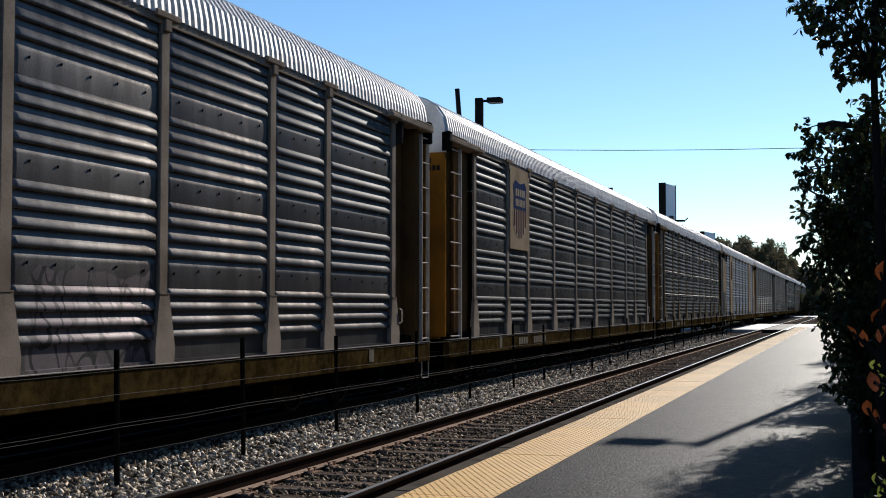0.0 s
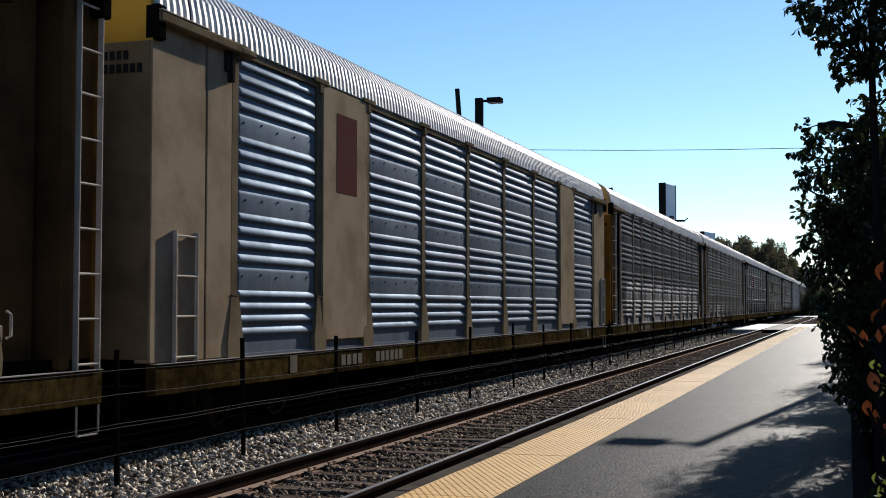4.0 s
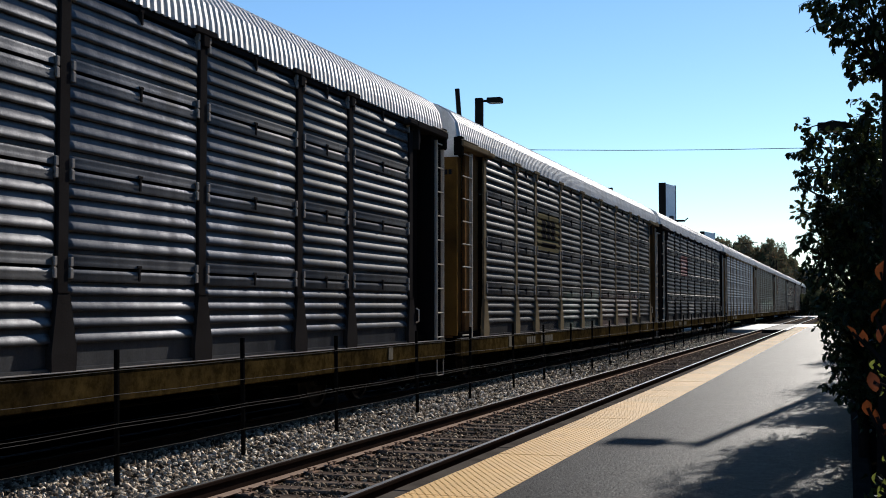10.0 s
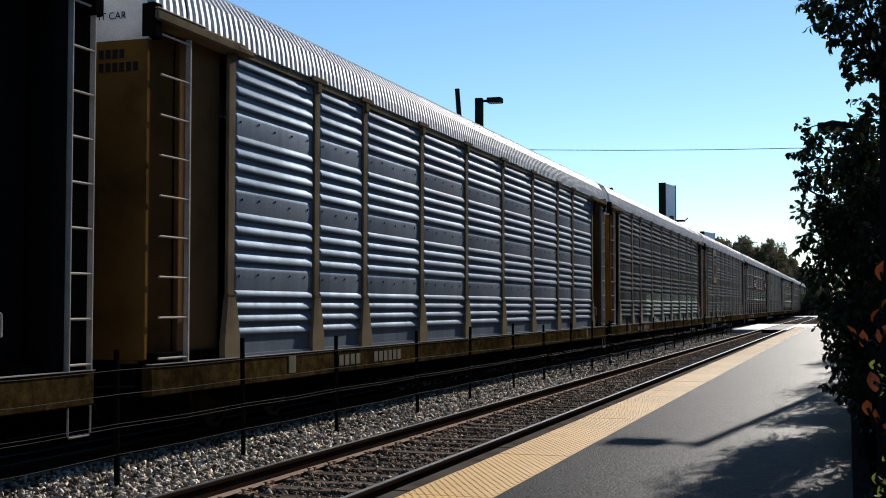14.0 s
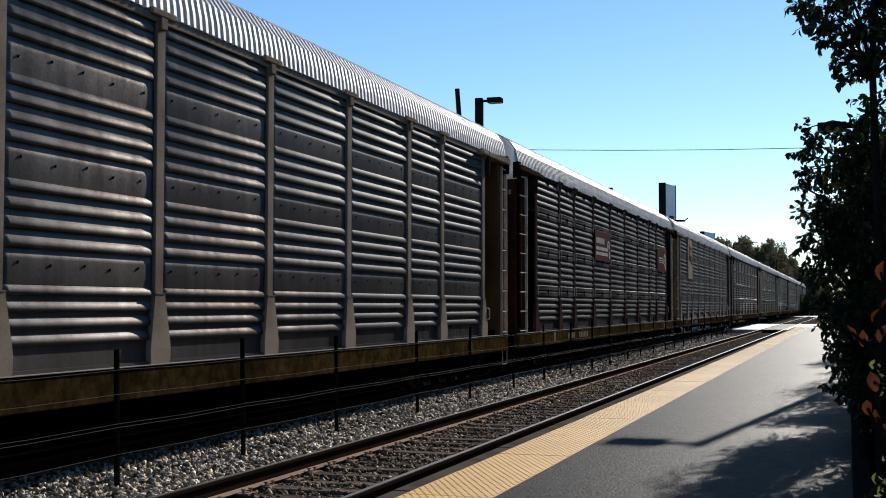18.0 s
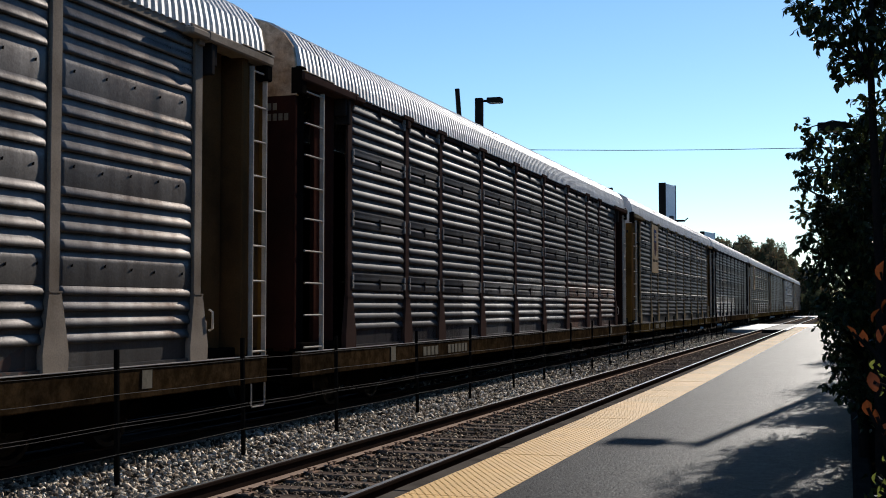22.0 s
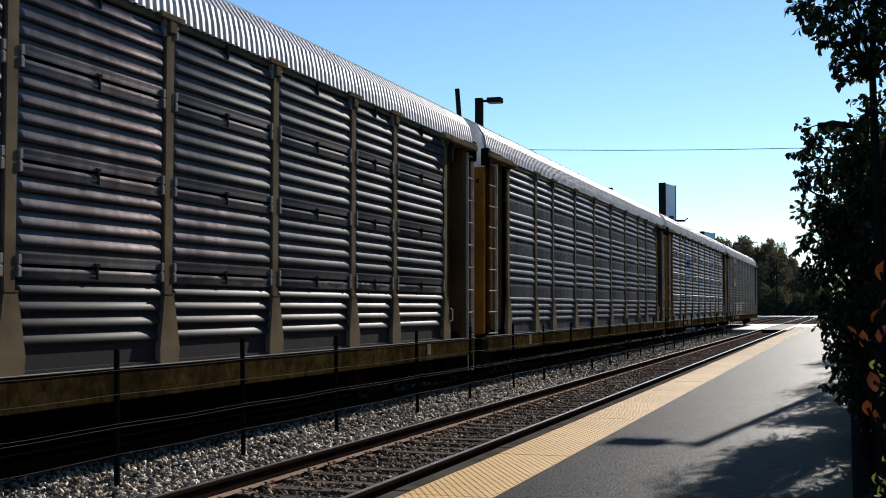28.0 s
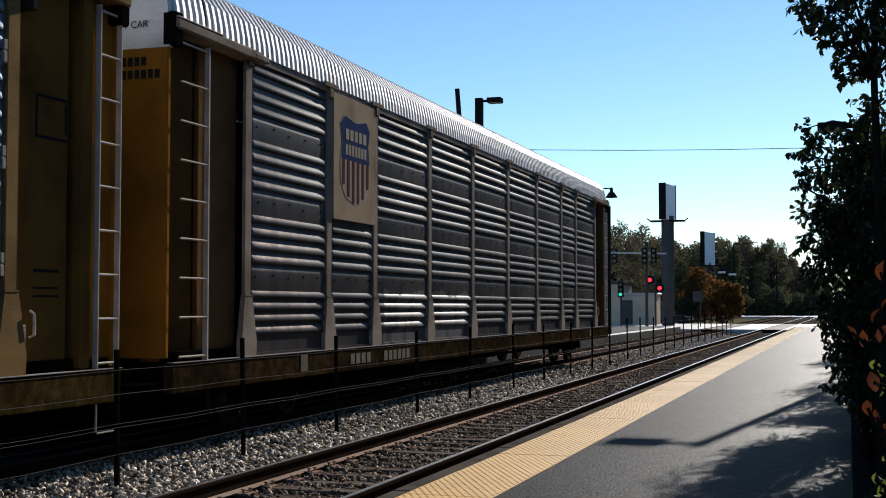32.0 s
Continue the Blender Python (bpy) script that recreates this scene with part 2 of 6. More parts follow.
def side_strips(slotted):
    """Strips of (depth, z) that make up a side sheet from bottom to top; edges between strips stay sharp."""
    out, z = [[(-0.04, 0.95), (0.035, 0.955)], [(0.035, 0.955), (0.035, 0.985)], [(0.035, 0.985), (0.0, 0.99)]], 0.99
    shapes = [("rib", zz - 0.052, zz + 0.056) for zz in (1.27, 1.43, 1.59, 1.75)]
    for row in (1.98, 2.96, 3.94):
        shapes.append(("row", row, row))
        for k in range(4):
            zz = row + (0.235 + 0.17 * k if slotted else 0.22 + 0.178 * k)
            if zz < 4.8:
                shapes.append(("rib", zz - 0.058, zz + 0.064))
    for kind, a, b in shapes:
        if kind == "rib":
            parts_ = rib(a, b, 0.038)
        elif slotted:
            q = a
            parts_ = [[(0.0, q - 0.15), (0.03, q - 0.14)], [(0.03, q - 0.14), (0.036, q - 0.115), (0.03, q - 0.09), (0.036, q - 0.065), (0.034, q - 0.045)],
                      [(0.034, q - 0.045), (0.022, q - 0.02)], [(0.022, q - 0.02), (-0.14, q - 0.018)], [(-0.14, q - 0.018), (-0.14, q + 0.01)], [(-0.14, q + 0.01), (0.036, q + 0.013)],
                      [(0.036, q + 0.013), (0.036, q + 0.05), (0.03, q + 0.07), (0.036, q + 0.095), (0.03, q + 0.12), (0.0, q + 0.14)]]
        else:
            parts_ = [[(0.0, a - 0.185), (0.012, a - 0.18)], [(0.012, a - 0.18), (0.016, a - 0.1), (0.017, a - 0.02), (0.016, a + 0.06), (0.012, a + 0.1)], [(0.012, a + 0.1), (0.0, a + 0.12)]]
        first = parts_[0][0]
        if first[1] > z + 1e-4:
            out.append([(0.0, z), (0.0, first[1])])
        out += parts_
        z = parts_[-1][-1][1]
    if slotted:
        out += [[(0.0, z), (0.0, 4.765)], [(0.0, 4.765), (-0.12, 4.768)], [(-0.12, 4.768), (-0.12, 4.805)], [(-0.12, 4.805), (0.0, 4.81)], [(0.0, 4.81), (0.0, 4.86)]]
    else:
        out.append([(0.0, z), (0.0, 4.86)])
    return out


def side_panel(name, y0, y1, slotted, mat, side=1):
    prof = []
    for strip in side_strips(slotted):
        prof += [q for q in strip if not prof or abs(q[0] - prof[-1][0]) + abs(q[1] - prof[-1][1]) > 1e-5]
    n = len(prof)
    # the ribs run out to nothing beside the posts
    w = y1 - y0
    cols = ((0.0, 0.0), (0.115, 0.05), (0.15, 0.8), (0.18, 1.0), (w - 0.18, 1.0), (w - 0.15, 0.8), (w - 0.115, 0.05), (w, 0.0)) if side > 0 else ((0.0, 1.0), (w, 1.0))
    vs = [(side * (HALF - 0.05 + (d * k if 0.02 < z - 0.97 and d > 0 else d)), y, z) for y, k in cols for d, z in prof]
    fs = [(c * n + i, (c + 1) * n + i, (c + 1) * n + i + 1, c * n + i + 1)[::side] for c in range(len(cols) - 1) for i in range(n - 1)]
    me = bpy.data.meshes.new(name)
    me.from_pydata(vs, [], fs)
    me.polygons.foreach_set("use_smooth", [True] * len(me.polygons))
    me.set_sharp_from_angle(angle=radians(32))
    att = me.attributes.new("along", "FLOAT_VECTOR", "POINT")
    att.data.foreach_set("vector", [c for x, y, z in vs for c in (x, y + y0, z)])
    me.materials.append(mat)
    return me


def bolts():
    """Dark bolt heads and washers along the joints of the sheets."""
    m, rb = Mesh(), random.Random(31)
    for bay, width in enumerate(BAYS):
        n = 5 if width > 2.2 else 4
        for z in (1.98, 2.96, 3.94):
            for k in range(n):
                y, q = EDGE[bay] + width * (k + 0.6) / (n + 0.3) + rb.uniform(-0.06, 0.06), z + rb.uniform(-0.02, 0.03)
                m.box(HALF - 0.04, HALF - 0.024, y - 0.01, y + 0.01, q - 0.01, q + 0.01, 0.002)
                m.box(HALF - 0.04, HALF - 0.026, y + 0.006, y + 0.016, q + 0.008, q + 0.02)
    return m.data("bolts", M_under)


ROOF = [(1.475, 4.87), (1.462, 5.03), (1.42, 5.24), (1.28, 5.44), (1.03, 5.595), (0.75, 5.69), (0.4, 5.75), (0.0, 5.77)]
ROOF = ROOF + [(-x, z) for x, z in ROOF[-2::-1]]


def roof_sheet(width, mat):
    """A corrugated sheet bent over the car, ridges across it."""
    pitch, m = 0.145, len(ROOF)
    count = max(2, round(width / pitch))
    pitch = width / count
    ys, hs = [], []
    for k in range(count):
        for a, h in ((0.0, 0.0), (0.3, 0.0), (0.45, 1.0), (0.85, 1.0)):
            ys.append((k + a) * pitch)
            hs.append(h * 0.04)
    ys.append(width)
    hs.append(0.0)
    vs = []
    for y, h in zip(ys, hs):
        for k, (x, z) in enumerate(ROOF):
            nx, nz = x / 1.6 if abs(x) > 1.0 else x * 0.25, max(0.15, (z - 4.6) / 1.2)
            ln = math.hypot(nx, nz)
            vs.append((x + h * nx / ln, y, z + h * nz / ln))
    fs = [(r * m + k, r * m + k + 1, (r + 1) * m + k + 1, (r + 1) * m + k) for r in range(len(ys) - 1) for k in range(m - 1)]
    me = bpy.data.meshes.new("roof_sheet")
    me.from_pydata(vs, [], fs)
    me.materials.append(mat)
    return me


def roof_cap(mat):
    """The smooth closing sheet at a car's end, with its gable."""
    m = Mesh()
    n = len(ROOF)
    outer = [(x * 1.005, z + 0.012) for x, z in ROOF]
    prof = outer + [(-1.5, 4.55), (1.5, 4.55)]
    m.prism(prof, 0.0, 0.07)
    return m.data("roof_cap", mat)


def post_mesh(mat):
    m = Mesh()
    m.box(HALF - 0.06, HALF - 0.011, -0.09, 0.09, 1.7, 4.86, 0.01)
    a = [(-0.095, 1.74), (-0.12, 1.62), (-0.21, 1.13), (-0.2, 0.95), (0.2, 0.95), (0.21, 1.13), (0.12, 1.62), (0.095, 1.74)]
    out = (0.004, 0.008, 0.02, 0.018, 0.018, 0.02, 0.008, 0.004)
    vs = [(HALF - 0.06, y, z) for y, z in a] + [(HALF + o, y, z) for (y, z), o in zip(a, out)]
    m.add(vs, [tuple(range(8)), (15, 14, 9, 8), (14, 13, 10, 9), (13, 12, 11, 10)] + [(i, (i + 1) % 8, 8 + (i + 1) % 8, 8 + i) for i in range(8)])
    m.box(HALF - 0.05, HALF + 0.012, -0.105, 0.105, 1.725, 1.74)
    return m.data("post", mat)


def bracket_mesh(mat):
    m = Mesh()
    m.box(HALF - 0.05, HALF + 0.035, -0.26, 0.26, 4.84, 4.92, 0.012)
    m.box(HALF - 0.05, HALF + 0.03, -0.07, 0.07, 4.7, 4.84, 0.01)
    return m.data("bracket", mat)


def clip_mesh(mat, s=1.0):
    """A small hasp over the joint between two sheets."""
    m = Mesh()
    m.box(HALF - 0.055, HALF - 0.002, -0.018 * s, 0.018 * s, -0.12 * s, 0.03 * s, 0.005 * s)
    m.box(HALF - 0.055, HALF - 0.004, -0.045 * s, 0.045 * s, 0.02 * s, 0.05 * s, 0.005 * s)
    return m.data("hasp", mat)


def side_clip(mat):
    """A pale clamp beside a post where two sheets meet."""
    m = Mesh()
    m.box(HALF - 0.055, HALF + 0.002, -0.026, 0.026, -0.115, -0.012, 0.006)
    m.box(HALF - 0.055, HALF + 0.002, -0.026, 0.026, 0.004, 0.1, 0.006)
    m.box(HALF - 0.055, HALF - 0.012, -0.02, 0.02, -0.03, 0.02)
    return m.data("clamp", mat)


def ladder_parts(parent, y0, y1, mat, z0=0.95, z1=4.7, rungs=9, one=False):
    """Stiles and rungs; with one, the rungs run from a single stile into the corner post."""
    w = 0.032 if one else 0.02
    lad = part("ladder", LADDER_STILE(y1, z0, z1, mat, w), parent, label="pale steel ladder with round rungs")
    if not one:
        part("stile", LADDER_STILE(y0, z0, z1, mat, w), lad)
    for k in range(rungs):
        z = z0 + 0.06 + (z1 - z0 - 0.12) * k / (rungs - 1)
        part("rung", RUNG(y1 - y0, mat), lad, (HALF + 0.03, y0, z))
    return lad


_cache = {}


def LADDER_STILE(y, z0, z1, mat, w):
    key = ("stile", y, z0, z1, mat.name)
    if key not in _cache:
        _cache[key] = Mesh().box(HALF - 0.02, HALF + 0.045, y - w / 2, y + w / 2, z0, z1, 0.004).data("stile", mat)
    return _cache[key]


def RUNG(w, mat):
    key = ("rung", round(w, 3), mat.name)
    if key not in _cache:
        _cache[key] = Mesh().tube((0, 0, 0), (0, w, 0), 0.013, n=8).data("rung", mat)
    return _cache[key]


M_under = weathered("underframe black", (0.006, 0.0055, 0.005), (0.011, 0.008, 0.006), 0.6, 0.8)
M_wheel = weathered("wheel steel", (0.04, 0.034, 0.03), (0.02, 0.016, 0.014), 0.6, 0.5, 0.6)
M_rung = weathered("ladder grey", (0.55, 0.5, 0.43), (0.2, 0.15, 0.1), 0.5, 0.5)
M_roof = weathered("roof galvanised", (0.6, 0.595, 0.59), (0.34, 0.33, 0.32), 0.6, 0.52, 0.2, 1.5, 25)
M_white = weathered("white paint", (0.5, 0.49, 0.46), (0.24, 0.2, 0.17), 0.5, 0.6)
M_cap = weathered("pale grey paint", (0.8, 0.785, 0.76), (0.17, 0.14, 0.11), 0.6, 0.6, scale=1.5)
M_stencil = weathered("dusty stencil paint", (0.2, 0.18, 0.14), (0.08, 0.065, 0.05), 0.7, 0.6, scale=6)
M_faint = weathered("worn pink lettering", (0.42, 0.34, 0.34), (0.2, 0.14, 0.14), 0.6, 0.6, scale=5)
M_greenflag = weathered("dark green paint", (0.045, 0.06, 0.05), (0.09, 0.09, 0.08), 0.7, 0.6)
M_clamp = weathered("galvanised clamp", (0.3, 0.28, 0.26), (0.14, 0.12, 0.11), 0.6, 0.5)
M_captan = weathered("tan cap paint", (0.5, 0.42, 0.32), (0.3, 0.15, 0.05), 0.9, 0.6, scale=1.2, mid=0.3)
M_caporange = weathered("pale orange cap paint", (0.62, 0.42, 0.18), (0.4, 0.22, 0.06), 0.7, 0.6, scale=1.3)
M_capyel = weathered("yellow cap paint", (0.6, 0.34, 0.05), (0.3, 0.18, 0.06), 0.5, 0.6, scale=1.5)
M_red = weathered("faded red paint", (0.12, 0.054, 0.058), (0.08, 0.034, 0.038), 0.6, 0.55, 0.1)
M_brown = weathered("brown sheet paint", (0.098, 0.045, 0.042), (0.06, 0.03, 0.028), 0.6, 0.55, 0.05)
M_stripe = weathered("faded maroon stripe", (0.12, 0.05, 0.045), (0.1, 0.06, 0.05), 0.5, 0.6)
M_blue = weathered("faded blue paint", (0.035, 0.052, 0.12), (0.06, 0.07, 0.11), 0.5, 0.6)
M_redflag = weathered("red flag paint", (0.25, 0.085, 0.075), (0.22, 0.13, 0.11), 0.7, 0.6)
M_placard = weathered("tan placard", (0.36, 0.28, 0.19), (0.15, 0.105, 0.06), 0.7, 0.55, scale=1.2)
M_dark = weathered("black paint", (0.02, 0.02, 0.022), (0.04, 0.035, 0.03), 0.5, 0.6)
M_cream = weathered("cream placard", (0.36, 0.31, 0.24), (0.2, 0.16, 0.12), 0.6, 0.55, scale=1.2)

PAINT = {
    "tan": weathered("tan trim", (0.21, 0.165, 0.105), (0.06, 0.045, 0.03), 0.7, 0.55, scale=1.4),
    "greytan": weathered("grey tan trim", (0.3, 0.25, 0.2), (0.1, 0.075, 0.055), 0.7, 0.55, scale=1.4),
    "brown": weathered("brown trim", (0.06, 0.038, 0.032), (0.03, 0.02, 0.018), 0.7, 0.6, scale=1.4),
    "dark": weathered("dark trim", (0.03, 0.027, 0.026), (0.018, 0.015, 0.014), 0.7, 0.6, scale=1.4),
    "yellow": weathered("yellow trim", (0.23, 0.15, 0.065), (0.1, 0.065, 0.035), 0.7, 0.55, scale=1.4),
    "orange": weathered("orange end", (0.31, 0.135, 0.02), (0.1, 0.046, 0.012), 0.75, 0.55, scale=0.9),
    "ochre": weathered("ochre end", (0.18, 0.095, 0.025), (0.05, 0.029, 0.012), 0.9, 0.55, scale=0.9),
    "black": weathered("black end", (0.011, 0.01, 0.01), (0.02, 0.014, 0.011), 0.6, 0.6, scale=0.9),
    "maroon": weathered("maroon end", (0.04, 0.016, 0.012), (0.014, 0.009, 0.008), 0.7, 0.6, scale=0.9),
    "corner": weathered("brown corner sheet", (0.12, 0.066, 0.027), (0.035, 0.021, 0.011), 0.8, 0.7, scale=0.9),
    "corner_front": weathered("brown front corner sheet", (0.14, 0.078, 0.034), (0.05, 0.03, 0.015), 0.8, 0.7, scale=0.9),
    "ladder_back": weathered("dark brown ladder panel", (0.13, 0.066, 0.022), (0.045, 0.026, 0.012), 0.7, 0.6, scale=0.9),
    "sill_ochre": weathered("ochre sill", (0.06, 0.04, 0.014), (0.01, 0.0075, 0.005), 0.95, 0.6, scale=0.9, mid=0.4),
    "sill_brown": weathered("brown sill", (0.042, 0.026, 0.013), (0.009, 0.007, 0.005), 0.9, 0.65, scale=0.9, mid=0.4),
}
SHEET = {
    "grey": ((0.164, 0.160, 0.157), (0.078, 0.074, 0.071)),
    "warm": ((0.160, 0.154, 0.150), (0.080, 0.074, 0.070)),
    "mauve": ((0.144, 0.138, 0.138), (0.074, 0.069, 0.068)),
    "rust": ((0.15, 0.135, 0.131), (0.077, 0.065, 0.062)),
    "dull": ((0.153, 0.154, 0.159), (0.075, 0.075, 0.077)),
    "pale": ((0.2, 0.208, 0.22), (0.1, 0.104, 0.11)),
    "silver": ((0.2, 0.232, 0.272), (0.12, 0.137, 0.16)),
}
# roughness and metal of the sheets
FINISH = {"grey": (0.46, 0.76), "warm": (0.46, 0.76), "mauve": (0.46, 0.76), "rust": (0.46, 0.76), "dull": (0.45, 0.77), "pale": (0.47, 0.7), "silver": (0.52, 0.5)}
WHITE_SPRAY, GREEN_SPRAY, ORANGE_SPRAY, PALE_SPRAY = (0.27, 0.255, 0.25), (0.025, 0.085, 0.063), (0.17, 0.05, 0.018), (0.1, 0.097, 0.104)
GREY_SPRAY, PINK_SPRAY = (0.1, 0.1, 0.105), (0.2, 0.17, 0.18)
RED_SPRAY, BLACK_SPRAY = (0.09, 0.025, 0.022), (0.03, 0.03, 0.032)

# sheets, slotted, sheet colour, post colour, end colour, gable, spray paint, emblem, words on what it looks like
CARS = [
    dict(slot=0, sheet="grey", post="greytan", end="ochre", cap=M_cap, spray=((PINK_SPRAY,), (13.3, 15.5), 1.95, "tag", 99), sign=None,
         label="grey covered car carrier wagon with tan posts and white spray paint"),
    dict(slot=0, sheet="warm", post="greytan", end="orange", cap=M_cap, spray=None, sign="shield",
         label="grey ribbed car carrier wagon with shield emblem and orange end"),
    dict(slot=1, sheet="mauve", post="tan", end="ochre", cap=M_cap, spray=None, sign=None,
         label="grey slotted car carrier wagon with tan posts and ochre end"),
    dict(slot=0, sheet="silver", post="tan", end="tan", cap=M_capyel, spray=None, sign="wide",
         label="silvery blue car carrier wagon with broad tan end panels"),
    dict(slot=0, sheet="grey", post="greytan", end="orange", cap=M_caporange, spray=((WHITE_SPRAY,), (1.2, 22.5), 2.4, "bold", 99), sign=None,
         label="grey car carrier wagon with tall white block spray lettering"),
    dict(slot=0, sheet="warm", post="greytan", end="ochre", cap=M_cap, spray=((PALE_SPRAY,), (2.0, 9.0), 1.7, "tag", 99), sign=None,
         label="grey ribbed car carrier wagon with ochre end and pale gable"),
    dict(slot=1, sheet="dull", post="dark", end="black", cap=M_cap, spray=None, sign="redplate",
         label="dark grey car carrier wagon with black ends and red plate"),
    dict(slot=1, sheet="mauve", post="tan", end="ochre", cap=M_cap, spray=((GREEN_SPRAY, RED_SPRAY), (7.0, 20.0), 2.0, "tag", 13.5), sign="block",
         label="grey slotted car carrier wagon with tan posts and faint square emblem"),
    dict(slot=1, sheet="dull", post="dark", end="black", cap=M_cap, spray=((PALE_SPRAY,), (7.4, 9.9), 1.75, "tag", 99), sign="redplate",
         label="dark car carrier wagon with black ends, red plate and spray paint"),
    dict(slot=0, sheet="silver", post="tan", end="ochre", cap=M_cap, spray=None, sign=None,
         label="bright silvery car carrier wagon with ochre ends"),
    dict(slot=0, sheet="grey", post="greytan", end="orange", cap=M_cap, spray=((GREEN_SPRAY,), (6.0, 23.6), 2.05, "solid", 99), sign=None,
         label="grey car carrier wagon with green spray paint along its bottom"),
    dict(slot=0, sheet="warm", post="greytan", end="orange", cap=M_cap, spray=None, sign="shield",
         label="grey ribbed car carrier wagon with orange end and shield emblem"),
    dict(slot=1, sheet="rust", post="brown", end="maroon", cap=M_cap, spray=None, sign="brownplates",
         label="brown-grey slotted car carrier wagon with two brown plates"),
    dict(slot=0, sheet="warm", post="greytan", end="ochre", cap=M_captan, spray=((ORANGE_SPRAY,), (3.0, 20.0), 1.15, "tag", 99), sign="flag",
         label="grey car carrier wagon with red flag emblem on cream plate"),
    dict(slot=1, sheet="rust", post="brown", end="maroon", cap=M_captan, spray=((GREY_SPRAY, ORANGE_SPRAY), (6.0, 23.6), 2.2, "tag", 15.6), sign=None,
         label="grey slotted car carrier wagon with white and orange spray paint"),
    dict(slot=1, sheet="mauve", post="tan", end="ochre", cap=M_cap, spray=None, sign="shieldplate",
         label="grey slotted car carrier wagon with tan shield plate"),
    dict(slot=0, sheet="dull", post="dark", end="black", cap=M_cap, spray=((WHITE_SPRAY,), (0.3, 13.2), 2.2, "bold", 99), sign="letters",
         label="dark car carrier wagon with pale emblem and white spray paint"),
    dict(slot=1, sheet="mauve", post="tan", end="ochre", cap=M_cap, spray=((BLACK_SPRAY,), (7.0, 23.7), 1.9, "solid", 99), sign="shieldplate",
         label="grey slotted car carrier wagon with tan posts and shield plate"),
    dict(slot=0, sheet="pale", post="tan", end="orange", cap=M_cap, spray=None, sign=None,
         label="grey ribbed car carrier wagon with tan posts and orange end"),
    dict(slot=1, sheet="silver", post="yellow", end="orange", cap=M_cap, spray=None, sign="blueplate",
         label="blue-silver slotted car carrier wagon with yellow posts"),
    dict(slot=0, sheet="warm", post="greytan", end="orange", cap=M_cap, spray=((PALE_SPRAY,), (5.0, 10.2), 1.85, "bold", 99), sign="shield",
         label="last grey car carrier wagon with orange ends and shield emblem"),
]


def wheel_mesh():
    m = Mesh()
    for s in (-1, 1):
        x = s * 0.755
        prof = [(x - s * 0.05, 0.445), (x - s * 0.02, 0.425), (x + s * 0.08, 0.415), (x + s * 0.08, 0.36), (x + s * 0.03, 0.33),
                (x + s * 0.02, 0.14), (x + s * 0.06, 0.1)]
        n = 24
        vs, fs = [], []
        for px, r in prof:
            for i in range(n):
                a = 2 * math.pi * i / n
                vs.append((px, r * math.cos(a), r * math.sin(a)))
        for k in range(len(prof) - 1):
            fs += [(k * n + i, k * n + (i + 1) % n, (k + 1) * n + (i + 1) % n, (k + 1) * n + i) for i in range(n)]
        fs += [tuple(range(n)), tuple((len(prof) - 1) * n + i for i in range(n))]
        m.add(vs, fs)
    m.tube((-0.95, 0, 0), (0.95, 0, 0), 0.08, n=12)
    for k in range(3):
        a = 2 * math.pi * k / 3
        m.box(0.95, 0.96, 0.05 * math.cos(a) - 0.012, 0.05 * math.cos(a) + 0.012, 0.05 * math.sin(a) - 0.012, 0.05 * math.sin(a) + 0.012)
    return m.data("wheelset", M_wheel, False)


def truck_frame():
    m = Mesh()
    for s in (-1, 1):
        x0, x1 = s * 0.95, s * 1.1
        a = [(-1.15, 0.55), (-0.95, 0.62), (-0.45, 0.74), (0.45, 0.74), (0.95, 0.62), (1.15, 0.55), (1.15, 0.36), (0.75, 0.38), (0.42, 0.2),
             (-0.42, 0.2), (-0.75, 0.38), (-1.15, 0.36)]
        n = len(a)
        vs = [(x, y, z) for x in (x0, x1) for y, z in a]
        m.add(vs, [tuple(range(n)), tuple(range(2 * n - 1, n - 1, -1))] + [(i, (i + 1) % n, n + (i + 1) % n, n + i) for i in range(n)])
        for y in (-0.12, 0.0, 0.12):
            m.tube((s * 1.03, y, 0.28), (s * 1.03, y, 0.6), 0.05, n=8)
        for y in (-0.889, 0.889):
            m.tube((s * 1.08, y, 0.42), (s * 1.16, y, 0.42), 0.1, n=10)
    m.box(-1.0, 1.0, -0.2, 0.2, 0.45, 0.7, 0.03)
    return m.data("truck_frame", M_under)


def underframe():
    m = Mesh()
    y0, y1 = -END + 0.1, LONG + REAR - 0.1
    m.box(-0.35, 0.35, y0, y1, 0.45, 0.95, 0.02)
    for k in range(12):
        y = y0 + 1 + (y1 - y0 - 2) * k / 11
        m.box(-1.35, 1.35, y - 0.06, y + 0.06, 0.62, 0.9, 0.01)
    m.tube((0.9, 9.0, 0.62), (0.9, 10.2, 0.62), 0.17, n=12)
    m.box(0.6, 1.2, 12.2, 12.9, 0.45, 0.85, 0.02)
    m.tube((1.2, 3.5, 0.5), (1.2, LONG - 3.5, 0.5), 0.025, n=6)
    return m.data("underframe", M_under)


def coupler():
    m = Mesh()
    m.box(-0.13, 0.13, -0.46, 0.12, 0.72, 0.98, 0.03)
    m.box(-0.2, 0.16, -0.5, -0.22, 0.68, 1.02, 0.04)
    m.tube((0.42, 0.0, 0.9), (0.3, -0.45, 0.5), 0.025, n=6)
    return m.data("coupler", M_under)


